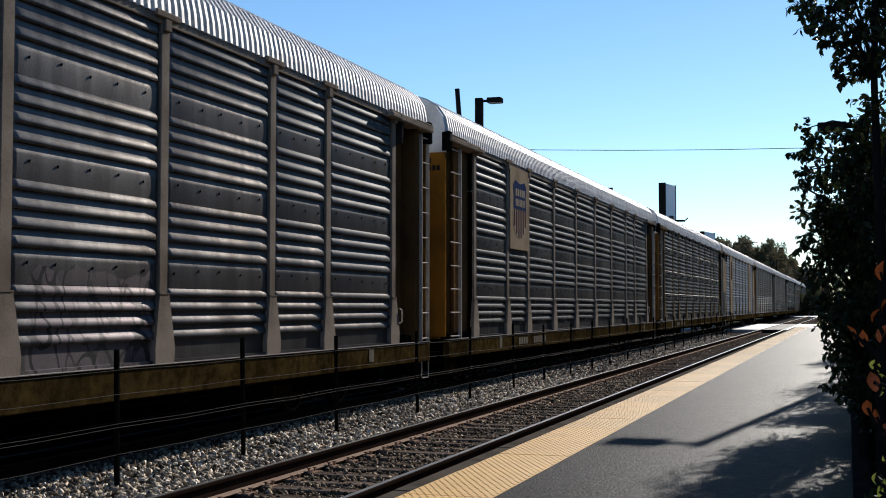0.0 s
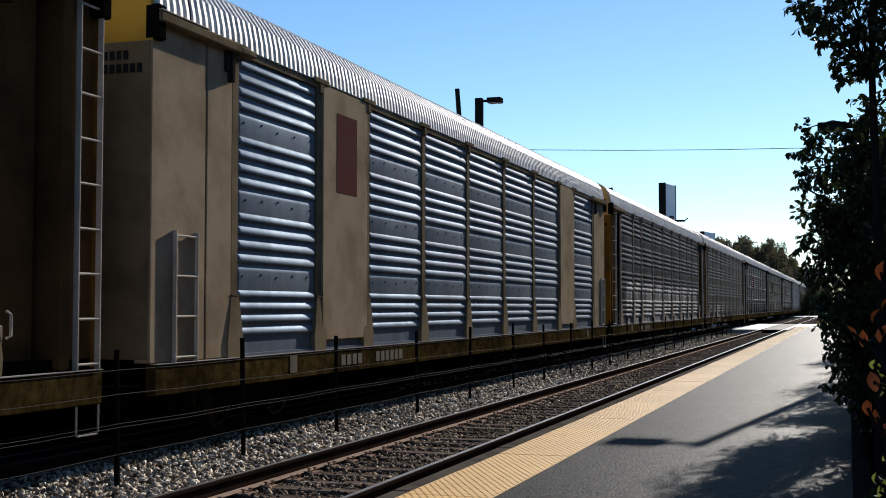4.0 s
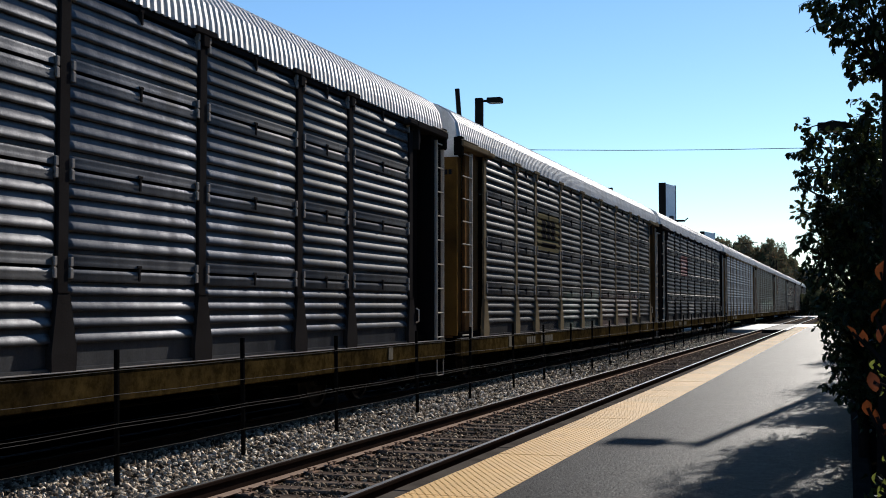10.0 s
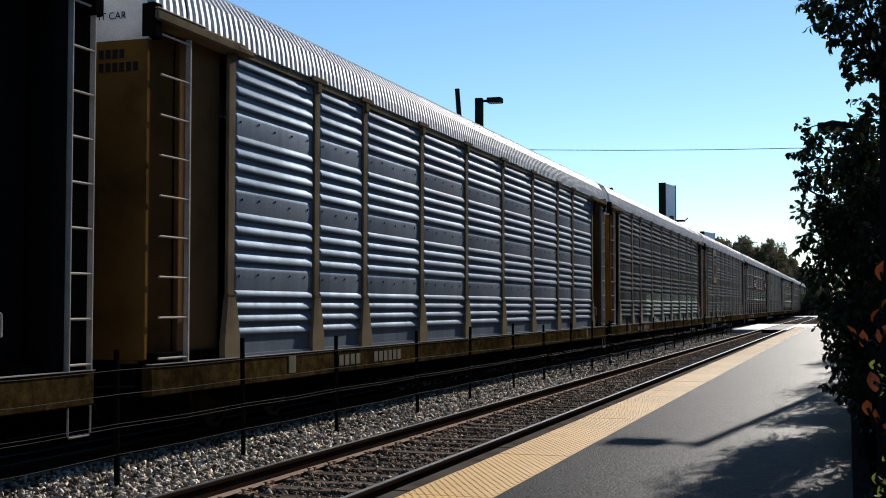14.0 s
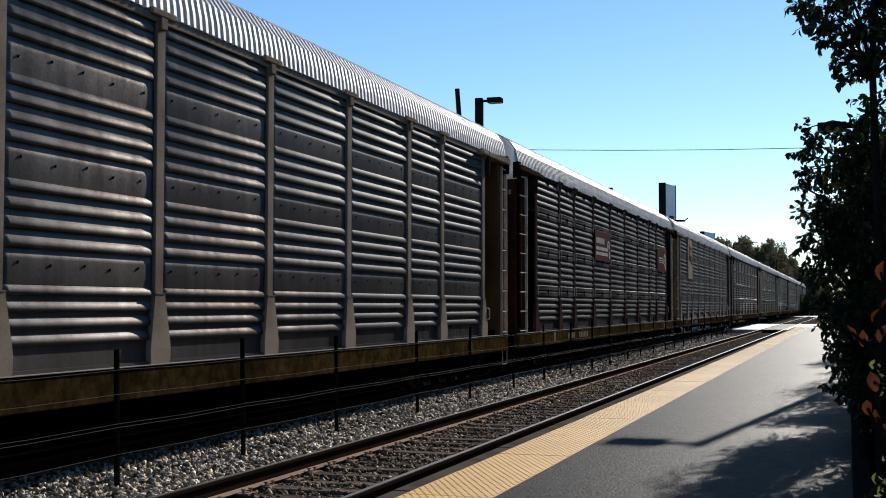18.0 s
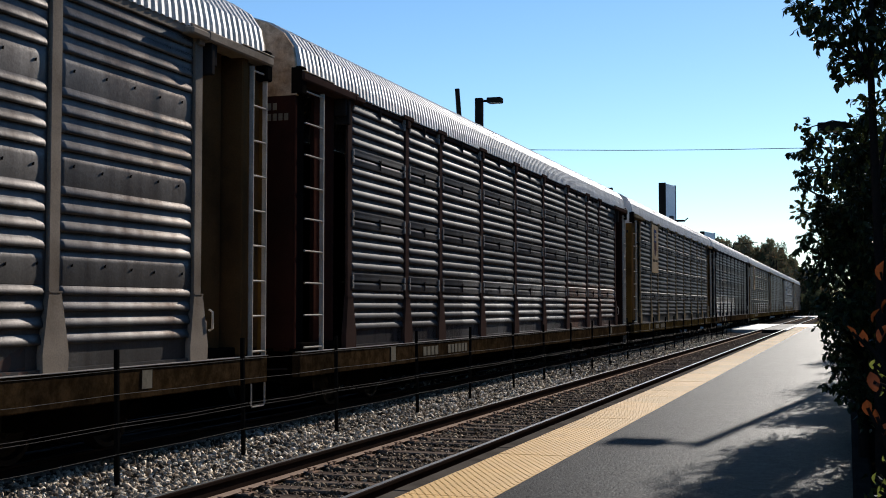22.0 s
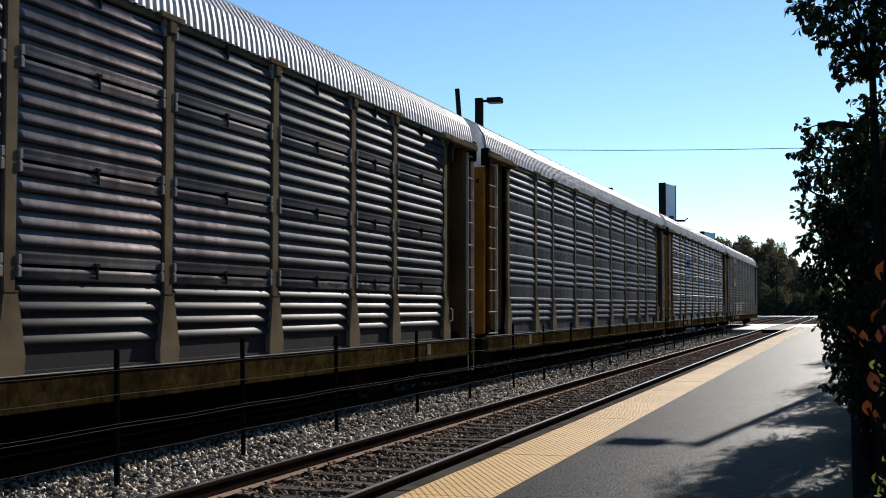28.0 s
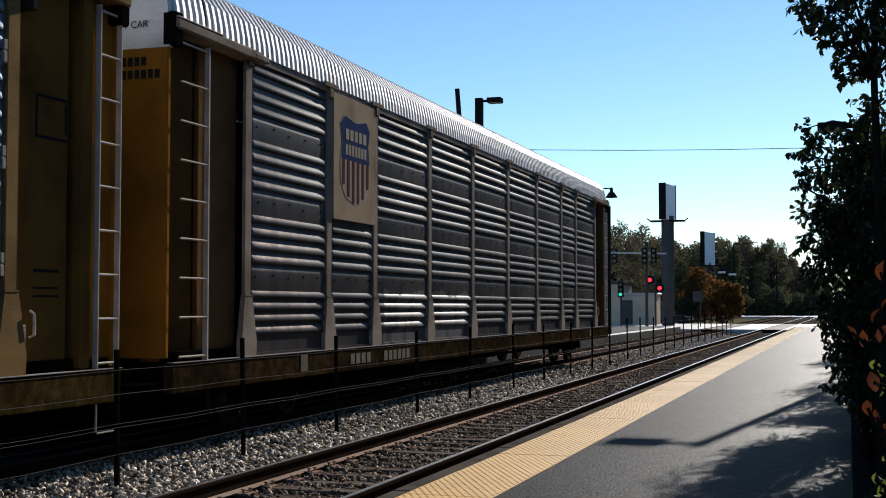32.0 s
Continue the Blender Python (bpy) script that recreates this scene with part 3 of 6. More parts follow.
def flat_shape(points, x0, x1, mat, name):
    """A thin plate whose outline is given in (y, z)."""
    n = len(points)
    vs = [(x, y, z) for x in (x0, x1) for y, z in points]
    m = Mesh().add(vs, [tuple(range(n)), tuple(range(2 * n - 1, n - 1, -1))] + [(i, (i + 1) % n, n + (i + 1) % n, n + i) for i in range(n)])
    return m.data(name, mat)


def plate(car, bay, z0, z1, mat, name="sign_plate", inset=0.09, label=""):
    y0, y1 = EDGE[bay] + inset, EDGE[bay + 1] - inset
    return part(name, Mesh().box(HALF - 0.055, HALF + 0.0165, y0, y1, z0, z1, 0.004).data(name, mat), car, label=label), y0, y1


def shield(parent, yc, zc, s, x, tall=1.0):
    """A shield: blue head above upright red and white stripes."""
    v = s * tall
    pts = [(-0.5, 0.62), (-0.36, 0.8), (0, 0.72), (0.36, 0.8), (0.5, 0.62), (0.44, 0.3), (0.5, -0.05), (0.49, -0.45), (0.33, -0.72), (0, -0.84), (-0.33, -0.72), (-0.49, -0.45),
           (-0.5, -0.05), (-0.44, 0.3)]
    em = part("emblem", flat_shape([(yc + a * s, zc + b * v) for a, b in pts], x, x + 0.004, M_cream, "emblem"), parent, label="shield emblem")
    head = [(-0.48, 0.61), (-0.35, 0.77), (0, 0.69), (0.35, 0.77), (0.48, 0.61), (0.42, 0.32), (0.46, -0.02), (-0.46, -0.02), (-0.42, 0.32)]
    part("emblem_head", flat_shape([(yc + a * s, zc + b * v) for a, b in head], x + 0.005, x + 0.008, M_blue, "emblem_head"), em)
    for zz, n_ in ((0.44, 5), (0.16, 7)):
        bars(em, yc - 0.36 * s, yc + 0.36 * s, zc + (zz - 0.1) * v, zc + (zz + 0.1) * v, n_, M_cream, x + 0.009)
    for k in range(6):
        a = -0.4 + 0.16 * k
        low = -0.81 + 0.32 * (abs(k - 2.5) / 2.5) ** 2
        yy = yc + a * s
        part("stripe", Mesh().box(x + 0.005, x + 0.008, yy - 0.036 * s, yy + 0.036 * s, zc + low * v, zc - 0.03 * v).data("stripe", M_stripe), em)


def arc(yc, zc, r0, r1, a0, a1, n=16):
    o = [(yc + r1 * math.cos(radians(a0 + (a1 - a0) * i / n)), zc + r1 * math.sin(radians(a0 + (a1 - a0) * i / n))) for i in range(n + 1)]
    i_ = [(yc + r0 * math.cos(radians(a1 - (a1 - a0) * i / n)), zc + r0 * math.sin(radians(a1 - (a1 - a0) * i / n))) for i in range(n + 1)]
    return o + i_


def bars(parent, y0, y1, z0, z1, count, mat, x):
    w = (y1 - y0) / count
    for k in range(count):
        part("letter_bar", Mesh().box(x, x + 0.003, y0 + w * (k + 0.14), y0 + w * (k + 0.86), z0, z1).data("letter_bar", mat), parent)


def lettering(parent, words, yc, z, width, x):
    """Dark stencilled words, read from the platform side."""
    cu = bpy.data.curves.new("lettering", "FONT")
    cu.body, cu.align_x, cu.size, cu.extrude = words, "CENTER", width / (0.62 * len(words)), 0.001
    cu.materials.append(M_dark)
    ob = new("lettering", cu)
    ob.parent = parent
    ob.matrix_basis = Matrix.Translation((x + 0.002, yc, z)) @ Matrix.Rotation(radians(90), 4, "Z") @ Matrix.Rotation(radians(90), 4, "X")


def columns(points, step=0.035):
    """Upright slices (y0, y1, z0, z1) of the closed outline in (y, z)."""
    ys = [p[0] for p in points]
    out, y = [], min(ys)
    while y < max(ys) - 1e-6:
        yc, cut = y + step / 2, []
        for (ya, za), (yb, zb) in zip(points, points[1:] + points[:1]):
            if (ya > yc) != (yb > yc):
                cut.append(za + (zb - za) * (yc - ya) / (yb - ya))
        cut.sort()
        out += [(y, min(y + step, max(ys)), za, zb) for za, zb in zip(cut[::2], cut[1::2]) if zb - za > 0.004]
        y += step
    return out


def painted(name, slices, mat, slotted, parent, lift=0.003, label=""):
    """Paint on the ribbed side: a skin that follows the ribs over the given slices."""
    prof = []
    for strip in side_strips(slotted):
        prof += [q for q in strip if not prof or abs(q[0] - prof[-1][0]) + abs(q[1] - prof[-1][1]) > 1e-5]
    vs, fs = [], []
    for y0, y1, z0, z1 in slices:
        last = None
        for (d0, za), (d1, zb) in zip(prof, prof[1:]):
            if zb <= z0 or za >= z1 or zb - za < 1e-6 or min(d0, d1) < -0.05:
                last = None if min(d0, d1) < -0.05 else last
                continue
            ta, tb = max(0.0, (z0 - za) / (zb - za)), min(1.0, (z1 - za) / (zb - za))
            if last is None:
                vs += [(HALF - 0.05 + d0 + (d1 - d0) * ta + lift, y, za + (zb - za) * ta) for y in (y0, y1)]
                last = len(vs) - 2
            vs += [(HALF - 0.05 + d0 + (d1 - d0) * tb + lift, y, za + (zb - za) * tb) for y in (y0, y1)]
            k = len(vs) - 2
            fs.append((last, last + 1, k + 1, k))
            last = k
    me = bpy.data.meshes.new(name)
    me.from_pydata(vs, [], fs)
    me.polygons.foreach_set("use_smooth", [True] * len(me.polygons))
    me.set_sharp_from_angle(angle=radians(32))
    me.materials.append(mat)
    return part(name, me, parent, label=label)


def word_bars(y0, y1, z0, z1, widths):
    """Plain upright bars where letters stand; widths are shares of the word's length."""
    out, y, k = [], y0, (y1 - y0) / sum(widths)
    for w in widths:
        out.append((y, y + w * k * 0.8, z0, z1))
        y += w * k
    return out


def emblem(car, kind, slot):
    x = HALF + 0.0168

    def field(bay, mat, label, z0=2.99, z1=3.92):
        y0, y1 = EDGE[bay] + 0.15, EDGE[bay + 1] - 0.15
        return painted("sign_field", [(y0, y1, z0, z1)], mat, slot, car, label=label), y0, y1

    def marks(parent, mat, *shapes):
        for sh in shapes:
            painted("emblem", sh, mat, slot, parent, 0.006)

    if kind in ("shield", "shieldplate"):
        pl, y0, y1 = plate(car, 1, 2.9, 4.8, M_placard, label="flat tan sign plate")
        yc = (y0 + y1) / 2
        if kind == "shield":
            shield(pl, yc, 3.86, 1.24, x, 0.68)
        else:
            shield(pl, yc, 4.13, 0.68, x)
            lettering(pl, "BUILDING AMERICA", yc, 3.34, y1 - y0 - 0.3, x)
    elif kind == "redplate":
        pl, y0, y1 = field(2, M_red, "faded red painted field")
        marks(pl, M_faint, word_bars(y0 + 0.36, y0 + 0.95, 3.38, 3.68, (1, 1)), word_bars(y0 + 1.12, y0 + 1.95, 3.38, 3.66, (1.3, 1, 0.5, 0.5)))
    elif kind == "block":
        pl, y0, y1 = field(2, M_mustard, "faint mustard painted field")
        marks(pl, M_dark, word_bars(y0 + 0.5, y0 + 2.1, 3.3, 3.78, (1, 0.9, 1)), [(y0 + 0.5, y0 + 2.1, 3.08, 3.2)])
    elif kind == "brownplates":
        # bay, bands (bottom, top), word (share of the width, bottom, top), centre, ring radii and sweep
        for bay, bands, (wa, wb, wz0, wz1), share, rings in (
                (3, ((3.32, 3.42), (3.16, 3.26)), (0.06, 0.58, 3.52, 3.7), 0.83, ((3.4, 0.19, 0.27, 0, 180), (3.4, 0.07, 0.14, 0, 180))),
                (8, ((3.43, 3.47), (3.35, 3.39)), (0.18, 0.62, 3.51, 3.58), 0.78, ((3.48, 0.17, 0.3, -70, 250), (3.44, 0.05, 0.1, 0, 180)))):
            pl, y0, y1 = plate(car, bay, 2.99, 3.92, M_brown, label="brown sign plate with white emblem")
            w = y1 - y0
            yc = y0 + share * w
            shapes = [[(y0 + (wa - 0.02) * w, a), (yc - 0.02 * w, a), (yc - 0.02 * w, b), (y0 + (wa - 0.02) * w, b)] for a, b in bands]
            shapes += [[(a, b), (c, b), (c, d), (a, d)] for a, c, b, d in word_bars(y0 + wa * w, y0 + wb * w, wz0, wz1, (1, 1, 1.1, 1, 1.1, 0.6, 0.9))]
            shapes += [arc(yc, *ring) for ring in rings] + [[(yc + 0.1, 3.1), (yc + 0.29, 3.1), (yc + 0.27, 3.36), (yc + 0.19, 3.36)]]
            for k, shape in enumerate(shapes):
                lift = 0.005 if 9 <= k <= 10 else 0.0
                part("emblem", flat_shape(shape, x + lift, x + lift + 0.004, M_white, "emblem"), pl)
    elif kind == "flag":
        pl, y0, y1 = plate(car, 1, 2.9, 4.8, M_cream, label="cream sign plate")
        w = y1 - y0
        part("emblem_flag", flat_shape([(y0 + 0.22 * w, 4.62), (y0 + 0.45 * w, 4.46), (y0 + 0.92 * w, 4.42), (y0 + 0.85 * w, 3.86), (y0 + 0.8 * w, 3.62), (y0 + 0.6 * w, 3.95), (y0 + 0.4 * w, 4.22)],
                                       x, x + 0.004, M_redflag, "emblem_flag"), pl)
        part("emblem_flag", flat_shape([(y0 + 0.21 * w, 4.6), (y0 + 0.38 * w, 4.22), (y0 + 0.58 * w, 3.95), (y0 + 0.79 * w, 3.6), (y0 + 0.5 * w, 3.72), (y0 + 0.12 * w, 3.82)],
                                       x, x + 0.004, M_greenflag, "emblem_flag"), pl)
        bars(pl, y0 + 0.26 * w, y0 + 0.84 * w, 4.03, 4.3, 3, M_cream, x + 0.005)
    elif kind == "letters":
        yc = EDGE[2] + 0.75
        painted("emblem", columns(arc(yc, 3.45, 0.2, 0.34, 50, 310)) + [(yc + a, yc + b, 3.12, 3.78) for a, b in ((0.45, 0.57), (0.61, 0.87), (0.91, 1.03))], M_clamp, slot, car, label="pale emblem")
    elif kind == "blueplate":
        pl, y0, y1 = field(2, M_blueplate, "pale blue painted field")
        marks(pl, M_blue, word_bars(y0 + 0.3, y1 - 0.7, 3.45, 3.75, (1, 1, 1, 1)))
    elif kind == "wide":
        for bay in (1, 7):
            pl, y0, y1 = plate(car, bay, 1.1, 4.84, M_placard, inset=0.08, label="broad tan side panel")
            if bay == 1:
                part("emblem", Mesh().box(x, x + 0.004, y0 + 0.5, y1 - 0.45, 3.3, 4.5, 0.001).data("emblem", M_stripe), pl, label="faded red emblem")


M_mustard = weathered("faint mustard paint", (0.15, 0.13, 0.075), (0.08, 0.07, 0.05), 0.6, 0.55, scale=1.6)
M_blueplate = weathered("pale blue plate", (0.24, 0.31, 0.39), (0.18, 0.22, 0.27), 0.5, 0.5)
WHEELS, FRAME, UNDER, COUPLER = wheel_mesh(), truck_frame(), underframe(), coupler()
ROOF_SHEETS = [roof_sheet((LONG + END + REAR - 0.16) / 10, M_roof)]
CAPS = {}
cars, spinning = [], []


def corner(car, d, s, endm, trim):
    """The open corner of a car: recessed sheets, corner post, eave beam, latch and end block."""
    wk = ("corner", d["end"], d["post"], s, d["sign"] == "wide")
    if wk not in _cache:
        dark = d["end"] in ("black", "maroon", "tan")
        cornerm = endm if dark else PAINT["ochre"] if d["post"] == "yellow" else PAINT["corner"]

        def slab(m, a, b, deep, proud, z0, z1, c=0.01):
            """A block from a to b outwards of the outer post."""
            ya, yb = (-b, -a) if s == 0 else (LONG + a, LONG + b)
            return m.box(HALF - deep, HALF - proud, ya, yb, z0, z1, c)

        out, last = [], (END if s == 0 else REAR) - 0.01
        if d["sign"] == "wide":
            out.append(("corner_cover", M_placard, slab(slab(Mesh(), 0.11, 0.74, 0.2, 0.0, 0.96, 4.82), 0.77, last, 0.2, 0.004, 0.96, 4.82)))
        elif s == 0:
            out.append(("corner_sheet", cornerm if dark else PAINT["corner_front"], slab(slab(Mesh(), 0.36, 1.1, 0.2, 0.13, 0.96, 4.8), 0.09, 0.37, *((0.38, 0.31) if dark else (0.22, 0.145)), 0.96, 4.8)))
            out.append(("ladder_panel", PAINT["black"] if dark else PAINT["ladder_back"], slab(Mesh(), 1.11, 1.8, *((0.36, 0.29) if dark else (0.27, 0.2)), 0.96, 4.8)))
            out.append(("corner_post", cornerm, slab(Mesh(), 1.79, last, 0.36, 0.12, 0.96, 4.8, 0.02)))
        else:
            deep = 0.1 if d["post"] == "yellow" else 0.24
            out.append(("corner_sheet", cornerm, slab(slab(Mesh(), 0.09, 0.98, deep + 0.07, deep, 0.96, 4.8), 0.97, 1.1, 0.42, 0.36, 0.96, 4.8)))
            out.append(("corner_post", cornerm, slab(Mesh(), 1.09, 1.25, 0.36, -0.01, 0.96, 4.8, 0.02)))
            out.append(("ladder_panel", endm if d["end"] == "orange" and d["post"] in ("tan", "yellow") else cornerm, slab(Mesh(), 1.24, last, 0.36, 0.08, 0.96, 4.8)))
        out.append(("eave_beam", trim, slab(Mesh().box(HALF - 0.18, HALF + 0.11, *((-0.05, 0.36) if s == 0 else (LONG - 0.36, LONG + 0.05)), 4.77, 4.86, 0.02), 0.04, last, 0.18, -0.11, 4.76, 4.885, 0.02)))
        out.append(("eave_lip", M_rung, slab(Mesh(), 0.9, last, 0.02, -0.115, 4.886, 4.9, 0.004)))
        out.append(("end_block", M_under, slab(Mesh(), last - 0.16, last + 0.015, 0.1, -0.08, 4.56, 4.96, 0.02)))
        y0_, y1_ = LONG + 1.33, LONG + 1.71
        if s == 1:
            out.append(("sill_step", M_clamp, Mesh().line([(HALF, y0_, 0.95), (HALF + 0.03, y0_, 0.9), (HALF + 0.03, y0_, 0.33), (HALF + 0.03, y0_ + 0.02, 0.3), (HALF + 0.03, y1_ - 0.02, 0.3),
                    (HALF + 0.03, y1_, 0.33), (HALF + 0.03, y1_, 0.9), (HALF, y1_, 0.95)], 0.012, 6)))
        latch = slab(Mesh(), 0.16, 0.24, 0.16, -0.07, 4.38, 4.76)
        slab(latch, 0.26, 0.33, 0.16, -0.05, 4.5, 4.76)
        if dark or s == 1:
            out.append(("latch", PAINT["dark"], latch))
        ya, yb = (-last, -0.09) if s == 0 else (LONG + 0.09, LONG + last)
        out.append(("far_corner", cornerm, Mesh().box(-HALF, -HALF + 0.06, ya, yb, 0.96, 4.86, 0.01)))
        _cache[wk] = [(nm, q.data(nm, mt)) for nm, mt, q in out]
    for nm, me in _cache[wk]:
        part(nm, me, car)


def roof_seam():
    """The dark flashing over the joint of the end roof sheet."""
    m, n = Mesh(), len(ROOF)
    vs = [(x * 1.012, y, z + (0.042 if abs(x) < 1.5 else 0.0)) for y in (0.0, 0.09) for x, z in ROOF]
    return m.add(vs, [(k, k + 1, n + k + 1, n + k) for k in range(n - 1)]).data("roof_seam", M_under)


def car_carrier(i, d):
    car = thing("car_carrier_wagon", d["label"], "rail wagon", (TRACK_X, car_y(i, 0), 0), "wagons of the train")
    trim, endm = PAINT[d["post"]], PAINT[d["end"]]
    base, dirt = SHEET[d["sheet"]]
    sp = d["spray"]
    sheet = panel_mat("side sheet", base, dirt, *FINISH[d["sheet"]], sp[0] if sp else None, sp[1] if sp else (0, 1), sp[2] if sp else 2.0,
                      seed=i * 7.3, style=sp[3] if sp else "", split=sp[4] if sp else 99)
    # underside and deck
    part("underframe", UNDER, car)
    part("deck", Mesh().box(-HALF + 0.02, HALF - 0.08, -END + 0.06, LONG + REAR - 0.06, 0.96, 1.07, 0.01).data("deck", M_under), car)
    sill = PAINT["sill_brown" if i in (13, 14, 16, 20) else "sill_ochre"]
    for s in (1, -1):
        a, b = (HALF - 0.08, HALF + 0.05) if s > 0 else (-HALF - 0.05, -HALF + 0.08)
        part("side_sill", Mesh().box(a, b, -END + 0.05, LONG + REAR - 0.05, 0.6, 0.945, 0.012).data("side_sill", sill), car)
    # pale strip added to draw the lit line along the sill's top
    ek = "edge_strip"
    if ek not in _cache:
        _cache[ek] = Mesh().box(HALF - 0.03, HALF + 0.07, -END + 0.06, LONG + REAR - 0.06, 0.946, 0.953).data("sill_edge", M_clamp)
    part("sill_edge", _cache[ek], car)
    # side sheets, posts and brackets
    for k in range(9):
        name = "side_sheet"
        part(name, side_panel(name, EDGE[k], EDGE[k + 1], d["slot"], sheet), car, (0, EDGE[k], 0))
    part("far_side", side_panel("far_side", 0, LONG, d["slot"], sheet, -1), car)
    key = ("post", d["post"])
    if key not in _cache:
        _cache[key] = (post_mesh(trim), bracket_mesh(trim), clip_mesh(PAINT["dark"], 1.0), side_clip(M_clamp))
    pm, bm_, cm, sm = _cache[key]
    for k in range(10):
        part("post", pm, car, (0, EDGE[k], 0))
        part("bracket", bm_, car, (0, EDGE[k], 0))
    if not d["slot"]:
        if "bolts" not in _cache:
            _cache["bolts"] = bolts()
        part("bolts", _cache["bolts"], car, kind="stuff")
    if d["slot"]:
        for k in range(9):
            for z in (1.98, 2.96, 3.94, 4.79):
                part("hasp", cm, car, (0, (EDGE[k] + EDGE[k + 1]) / 2, z))
                for yc in (EDGE[k] + 0.135, EDGE[k + 1] - 0.135):
                    part("clamp", sm, car, (0, yc, z - (0.03 if z > 4.5 else 0.0)))
    # top rail under the roof
    part("top_rail", Mesh().box(HALF - 0.1, HALF - 0.03, -END + 0.1, LONG + REAR - 0.1, 4.8, 4.9, 0.01).data("top_rail", trim), car)
    part("fascia", Mesh().box(HALF - 0.05, HALF - (0.02 if d["slot"] else 0.012), -END + 0.1, LONG + REAR - 0.1, 4.86 if d["slot"] else 4.78, 4.885, 0.008).data("fascia", trim), car)
    # roof
    w = (LONG + END + REAR - 0.16) / 10
    for k in range(10):
        part("roof_sheet", ROOF_SHEETS[0], car, (0, -END + 0.08 + k * w, 0))
    if "seam" not in _cache:
        _cache["seam"] = roof_seam()
    part("roof_seam", _cache["seam"], car, (0, -END + 0.78, 0), label="dark roof flashing")
    # ends
    for s in (0, 1):
        y = -END if s == 0 else LONG + REAR
        sg = 1 if s == 0 else -1
        flip = Matrix.Translation((0, y, 0)) @ Matrix.Diagonal((1, sg, 1, 1))
        ck = ("cap", d["cap"].name)
        if ck not in _cache:
            _cache[ck] = roof_cap(d["cap"])
        part("gable", _cache[ck], car, (0, y if s == 0 else y - 0.07, 0), label="pale gable sheet")
        for a, b in ((0.02, HALF - 0.02), (-HALF + 0.02, -0.02)):
            dk = ("door", d["end"], a > 0)
            if dk not in _cache:
                _cache[dk] = Mesh().box(a, b, 0.0, 0.07, 1.0, 4.56, 0.012).data("end_door", endm)
            part("end_door", _cache[dk], car, (0, y if s == 0 else y - 0.08, 0))
        corner(car, d, s, endm, trim)
        if d["sign"] == "wide":
            ladder_parts(car, (-1.5 if s == 0 else LONG + 1.2), (-1.0 if s == 0 else LONG + 1.66), M_rung, 0.95, 2.46, 4)
        elif s == 0:
            ladder_parts(car, -1.78, -1.14, M_rung, one=True)
        else:
            ladder_parts(car, LONG + 1.33, LONG + 1.71, M_rung)
        part("coupler", COUPLER, car, Matrix.Translation((0, y, 0)) @ Matrix.Rotation(0 if s == 0 else math.pi, 4, "Z"))
        yt = 1.7 if s == 0 else LONG - 1.7
        tr = part("truck", FRAME, car, (0, yt, 0))
        for dy in (-0.889, 0.889):
            w_ = part("wheelset", WHEELS, tr, (0, dy, 0.418))
            spinning.append((i, yt, w_))
    if "fit" not in _cache:
        _cache["fit"] = (Mesh().line([(HALF - 0.02, LONG + 0.3, 1.55), (HALF + 0.03, LONG + 0.3, 1.52), (HALF + 0.03, LONG + 0.3, 1.32), (HALF - 0.02, LONG + 0.3, 1.3)], 0.014).data("grab_iron", M_rung),
                         Mesh().box(HALF - 0.12, HALF - 0.02, LONG + 0.12, LONG + 0.26, 1.25, 1.42, 0.012).data("latch_box", PAINT["greytan"]),
                         Mesh().line([(HALF - 0.1, -END - 0.05, 0.72), (0.75, -END - 0.12, 0.7), (0.35, -END - 0.16, 0.8), (0.1, -END - 0.2, 0.98)], 0.014).data("uncoupling_lever", PAINT["dark"]),
                         Mesh().line([(0.3, -END + 0.02, 0.85), (0.36, -END - 0.2, 0.6), (0.3, -END - 0.42, 0.5), (0.2, -END - 0.5, 0.6)], 0.026).data("air_hose", M_under))
    for me in _cache["fit"]:
        part(me.name.split(".")[0], me, car)
    # marks on the sill and the end
    yy = 1.5 + (i * 37 % 10) * 0.02
    part("sill_mark", Mesh().box(HALF + 0.052, HALF + 0.058, yy, yy + 0.22, 0.68, 0.92).data("sill_mark", M_stencil), car, label="small pale stencil patch")
    part("sill_mark", Mesh().box(HALF + 0.052, HALF + 0.058, LONG - 1.3, LONG - 1.1, 0.7, 0.9).data("sill_mark", M_stencil), car)
    for r, n_ in ((4.35, 4), (4.2, 6)):
        for k in range(n_):
            xa = 0.87 + 0.088 * k
            part("stencil_bar", Mesh().box(xa, xa + 0.06, -END - 0.008, -END, r, r + 0.1).data("stencil_bar", M_stencil if d["end"] in ("black", "maroon") else M_dark), car)
    if d["cap"] is M_cap:
        cu = bpy.data.curves.new("lettering", "FONT")
        cu.body, cu.align_x, cu.size, cu.extrude = "FREIGHT CAR", "RIGHT", 0.115, 0.001
        cu.materials.append(M_dark)
        word = new("lettering", cu)
        word.parent = car
        word.matrix_basis = Matrix.Translation((1.22, -END - 0.012, 4.79)) @ Matrix.Rotation(radians(90), 4, "X")
    if i not in (6, 18):
        for a, b, n_ in ((3.3, 4.2, 4), (4.75, 6.05, 6)):
            w_ = (b - a) / n_
            for k in range(n_):
                part("stencil_bar", Mesh().box(HALF + 0.051, HALF + 0.055, a + w_ * k + 0.03, a + w_ * (k + 1) - 0.03, 0.7, 0.86).data("stencil_bar", M_stencil), car)
